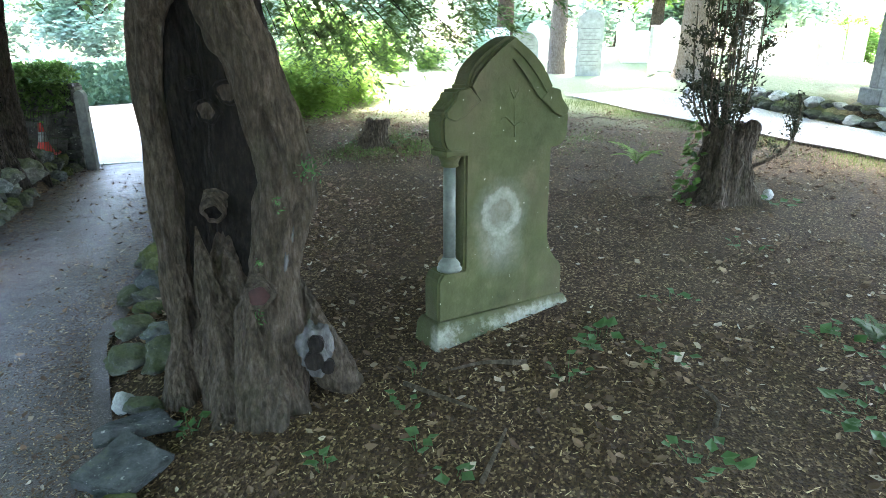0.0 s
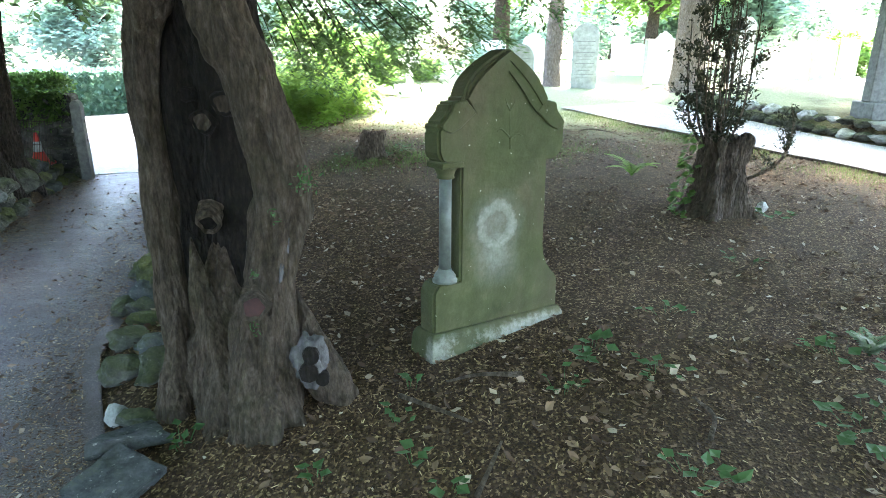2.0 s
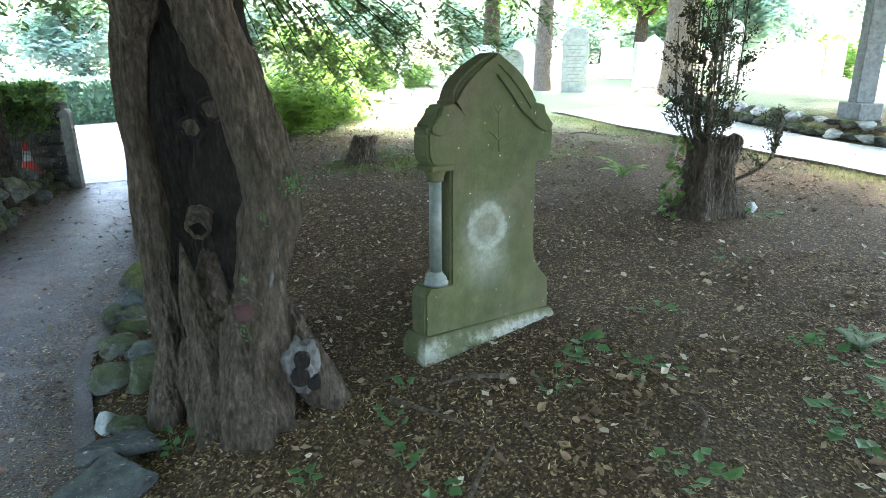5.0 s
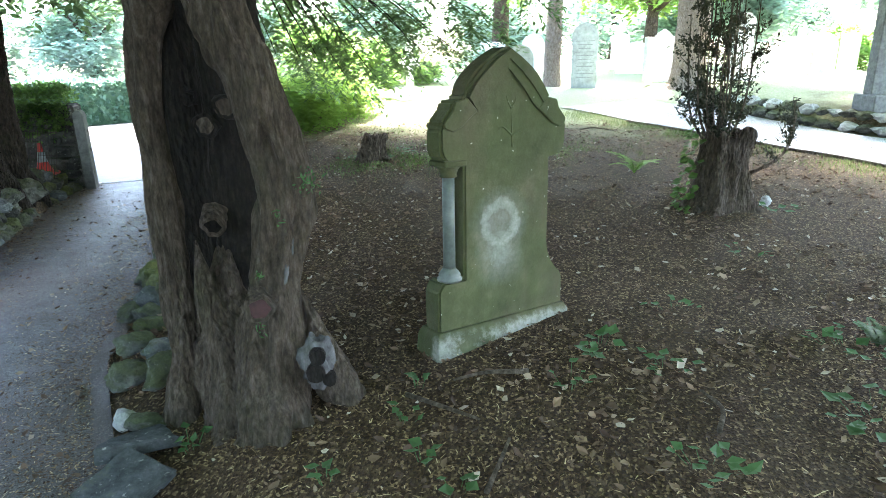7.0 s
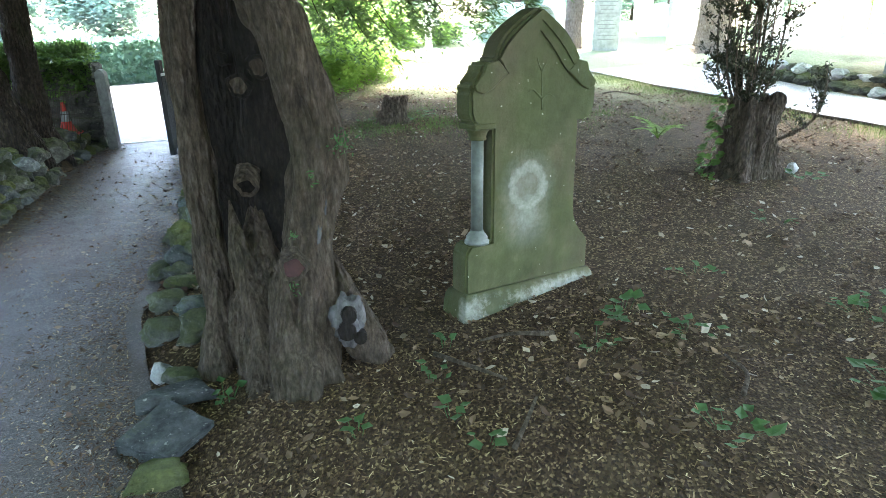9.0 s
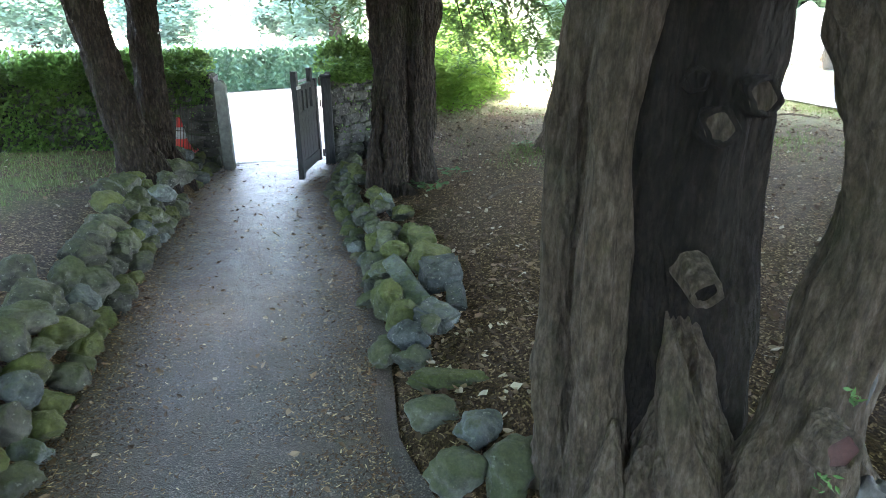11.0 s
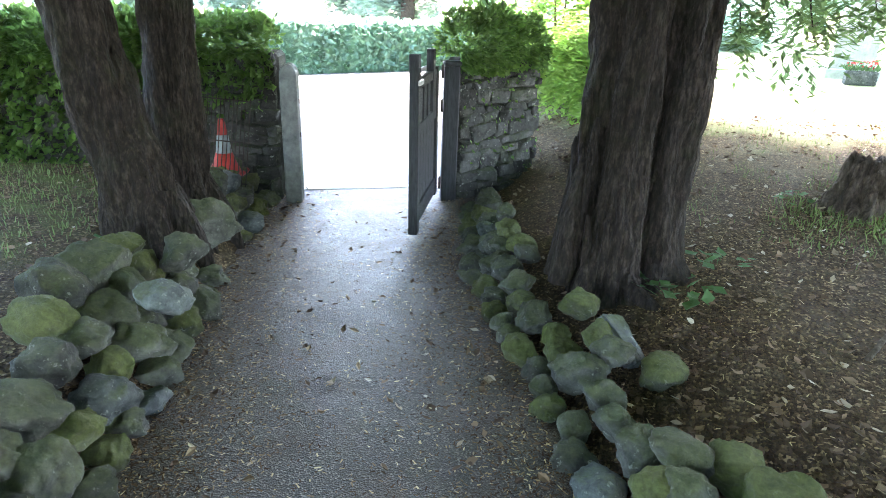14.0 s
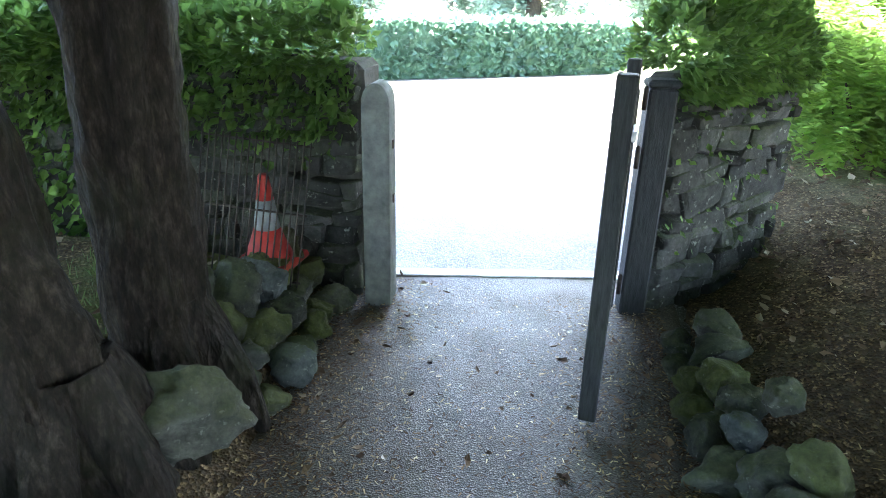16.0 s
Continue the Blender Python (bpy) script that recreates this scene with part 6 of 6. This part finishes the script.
def scatter(count, x0, x1, y0, y1, keep, sizes, flat=0.35):
    n = 0
    while n < count:
        x, y = rng.uniform(x0, x1), rng.uniform(y0, y1)
        if not keep(x, y):
            continue
        n += 1
        a = rng.uniform(0, 6.2832)
        out = Vector((math.cos(a), math.sin(a), rng.uniform(-0.1, flat)))
        ln = rng.uniform(*sizes)
        z = max(relief_at(x, y), 0.03) + 0.006 + rng.random() * 0.01
        dry_leaf(Vector((x, y, z)), out.normalized(), (Vector((0, 0, 1)) + random_unit(rng) * 0.6).normalized(), ln, ln * rng.uniform(0.35, 0.75))


def mound(x, y):
    return right_of(RIGHT_EDGE, x, y) > 0.1 and (x + 3.9) * 0.92 - (y - 8.5) * 0.39 > 0.0 and noise.noise(Vector((x * 0.8, y * 0.8, 2))) > rng.uniform(-0.9, 0.35)


scatter(4200, -3.5, 4.0, 1.8, 9.0, mound, (0.012, 0.034))
scatter(9500, -3.2, 5.0, 3.0, 11.5, lambda x, y: mound(x, y) and noise.noise(Vector((x * 3.1, y * 3.1, 8))) > rng.uniform(-0.5, 0.3), (0.02, 0.055))
for cx, cy, n in ((1.74, 3.58, 26), (1.2, 3.2, 14), (0.62, 3.05, 12), (0.95, 2.75, 12), (1.95, 4.6, 18), (-0.2, 4.6, 26), (0.1, 5.2, 20)):
    scatter(n, cx - 0.28, cx + 0.28, cy - 0.2, cy + 0.2, lambda x, y: True, (0.04, 0.075), 0.5)
scatter(800, -1.8, 3.6, 1.8, 6.5, lambda x, y: mound(x, y) and noise.noise(Vector((x * 2.1, y * 2.1, 5))) > rng.uniform(-0.2, 0.5), (0.03, 0.065))
scatter(950, -2.4, 0.6, 3.4, 7.0, lambda x, y: mound(x, y) and right_of(RIGHT_EDGE, x, y) < 0.3 + rng.random() ** 2 * 2.0, (0.03, 0.06))
scatter(700, -8.5, -3.2, 3.0, 8.0, lambda x, y: right_of(LEFT_EDGE, x, y) < -0.2, (0.025, 0.06))
scatter(1100, -5.6, 0.5, 0.5, 8.3, lambda x, y: right_of(LEFT_EDGE, x, y) > 0.02 and right_of(RIGHT_EDGE, x, y) < -0.02 and min(right_of(LEFT_EDGE, x, y), -right_of(RIGHT_EDGE, x, y)) < rng.random() ** 4 * 0.9, (0.012, 0.05))
scatter(420, -3.7, -2.5, 8.2, 11.2, lambda x, y: right_of(RIGHT_EDGE, x, y) > 0.3, (0.03, 0.065))
tagged(part("fallen_leaves", mesh_of("fallen_leaves", verts, faces), M_LITTER), "dry tan and pale fallen leaves over the ground", "leaf litter", kind="stuff")
verts, faces = [], []
for _ in range(110000):
    y = 1.7 + 7.8 * rng.random() ** 1.3
    x = rng.uniform(-3.3, 3.6)
    if right_of(RIGHT_EDGE, x, y) < 0.03 or noise.noise(Vector((x * 4.5, y * 4.5, 1))) < rng.uniform(-0.7, 0.25):
        continue
    a = rng.uniform(0, 6.2832)
    d = Vector((math.cos(a), math.sin(a), rng.uniform(-0.15, 0.3)))
    blade(verts, faces, Vector((x, y, relief_at(x, y) + rng.uniform(0.003, 0.012))), d, Vector((-d.y, d.x, rng.uniform(-0.3, 0.3))).normalized(), rng.uniform(0.01, 0.034), rng.uniform(0.002, 0.0065))
for _ in range(42000):
    s, side = rng.random(), rng.random() < 0.5
    x, y, ux, uy = along(RIGHT_EDGE if side else LEFT_EDGE, 0.2 + 0.8 * s)
    d = abs(rng.gauss(0, 0.24)) * (1 if rng.random() < 0.82 else 3)
    x, y = (x - uy * d, y + ux * d) if side else (x + uy * d, y - ux * d)
    a = rng.uniform(0, 6.2832)
    v = Vector((math.cos(a), math.sin(a), rng.uniform(-0.05, 0.2)))
    blade(verts, faces, Vector((x, y, 0.036 + rng.random() * 0.004)), v, Vector((-v.y, v.x, rng.uniform(-0.3, 0.3))).normalized(), rng.uniform(0.006, 0.022), rng.uniform(0.003, 0.007))
tagged(part("needle_litter", mesh_of("needle_litter", verts, faces), M_CHIP), "brown needles and bark chips over bare soil", "litter", kind="stuff")
verts, faces = [], []
for _ in range(24000):
    y = rng.uniform(6.2, 13.0)
    x = rng.uniform(-3.0, 6.0)
    t = noise.noise(Vector((x * 0.9, y * 0.9, 7)))
    if right_of(RIGHT_EDGE, x, y) < 0.4 or t + (y - 10.0) * 0.28 < rng.uniform(-0.1, 0.5):
        continue
    d = Vector((rng.uniform(-0.5, 0.5), rng.uniform(-0.5, 0.5), 1)).normalized()
    blade(verts, faces, Vector((x, y, relief_at(x, y))), d, Vector((math.cos(x * 99), math.sin(x * 99), 0)), rng.uniform(0.02, 0.05), 0.005)
for _ in range(9000):
    x, y = (-1.1 + rng.gauss(0, 0.5), 8.0 + rng.gauss(0, 0.35)) if rng.random() < 0.4 else (0.2 + rng.gauss(0, 0.9), 8.9 + rng.gauss(0, 0.45))
    if noise.noise(Vector((x * 2.2, y * 2.2, 9))) < rng.uniform(-0.3, 0.3):
        continue
    d = Vector((rng.uniform(-0.6, 0.6), rng.uniform(-0.6, 0.6), 1)).normalized()
    blade(verts, faces, Vector((x, y, relief_at(x, y))), d, Vector((math.cos(x * 99), math.sin(x * 99), 0)), rng.uniform(0.02, 0.05), 0.006)
for _ in range(3500):
    x, y = rng.uniform(-7.6, -5.3), rng.uniform(4.5, 7.2)
    d = Vector((rng.uniform(-0.5, 0.5), rng.uniform(-0.5, 0.5), 1)).normalized()
    if right_of(LEFT_EDGE, x, y) < -0.5:
        blade(verts, faces, Vector((x, y, relief_at(x, y))), d, Vector((math.cos(x * 99), math.sin(x * 99), 0)), rng.uniform(0.02, 0.05), 0.006)
for _ in range(9000):
    x, y, ux, uy = along(line_a, rng.uniform(0.05, 0.75))
    d = 0.04 + abs(rng.gauss(0, 0.35))
    x, y = x + uy * d, y - ux * d
    if noise.noise(Vector((x * 1.6, y * 1.6, 4))) < rng.uniform(-0.4, 0.2):
        continue
    v = Vector((rng.uniform(-0.5, 0.5), rng.uniform(-0.5, 0.5), 1)).normalized()
    blade(verts, faces, Vector((x, y, relief_at(x, y))), v, Vector((math.cos(x * 99), math.sin(x * 99), 0)), rng.uniform(0.02, 0.045), 0.005)
tagged(part("grass", mesh_of("grass", verts, faces), M_GRASS), "thin patchy grass at the edge of the shade", "grass", kind="stuff")

# ---- face stones of the walls ----
rng = random.Random(64)
WALL_STONES = []
for k in range(12):
    r2 = random.Random(300 + k)
    bm = bmesh.new()
    vs = box(bm, -0.5, 0.5, -0.5, 0.5, -0.5, 0.5)
    for v in vs:
        v.co += Vector((r2.uniform(-0.14, 0.14), 0, r2.uniform(-0.18, 0.18)))
        if v.co.y < 0:
            v.co.y += r2.uniform(-0.2, 0.2)
    bmesh.ops.bevel(bm, geom=[e for e in bm.edges if sum(v.co.y for v in e.verts) < 0.2], offset=0.09, segments=1, affect="EDGES")
    me = bpy.data.meshes.new("stone")
    bm.to_mesh(me)
    bm.free()
    me.materials.append(M_WALL)
    WALL_STONES.append(me)


def face_stones(wall, length, height, s0, s1, low, high, ends=False):
    """Uneven courses of stones on a wall's near face between s0 and s1."""
    z = low
    while z < height - 0.02:
        h = min(rng.uniform(0.06, 0.13) * high, height - z)
        s = s0 - rng.random() * 0.1
        while s < s1:
            w = rng.uniform(0.08, 0.3) * high * (0.7 + 0.6 * rng.random())
            w = min(w, s1 - s)
            if w < 0.04:
                break
            d = rng.uniform(0.1, 0.15)
            ob = new("stone", rng.choice(WALL_STONES))
            ob.parent = wall
            ob.matrix_basis = pose(s + w / 2, d / 2 - 0.03 - rng.random() * 0.025, z + h / 2 + rng.uniform(-0.02, 0.02), rng.uniform(-8, 8), rng.uniform(-9, 9), rng.uniform(-8, 8)) @ Matrix.Diagonal((w * 0.98, d, h * rng.uniform(0.8, 1.15), 1))
            s += w
        z += h


for wall, length, height, thick in stone_wall_data[:2]:
    if wall.name == "wall_left":
        face_stones(wall, length, height, length - 2.5, length - 0.02, 0.02, 1.0)
    else:
        face_stones(wall, length, height, 0.02, length - 0.05, 0.02, 1.0)
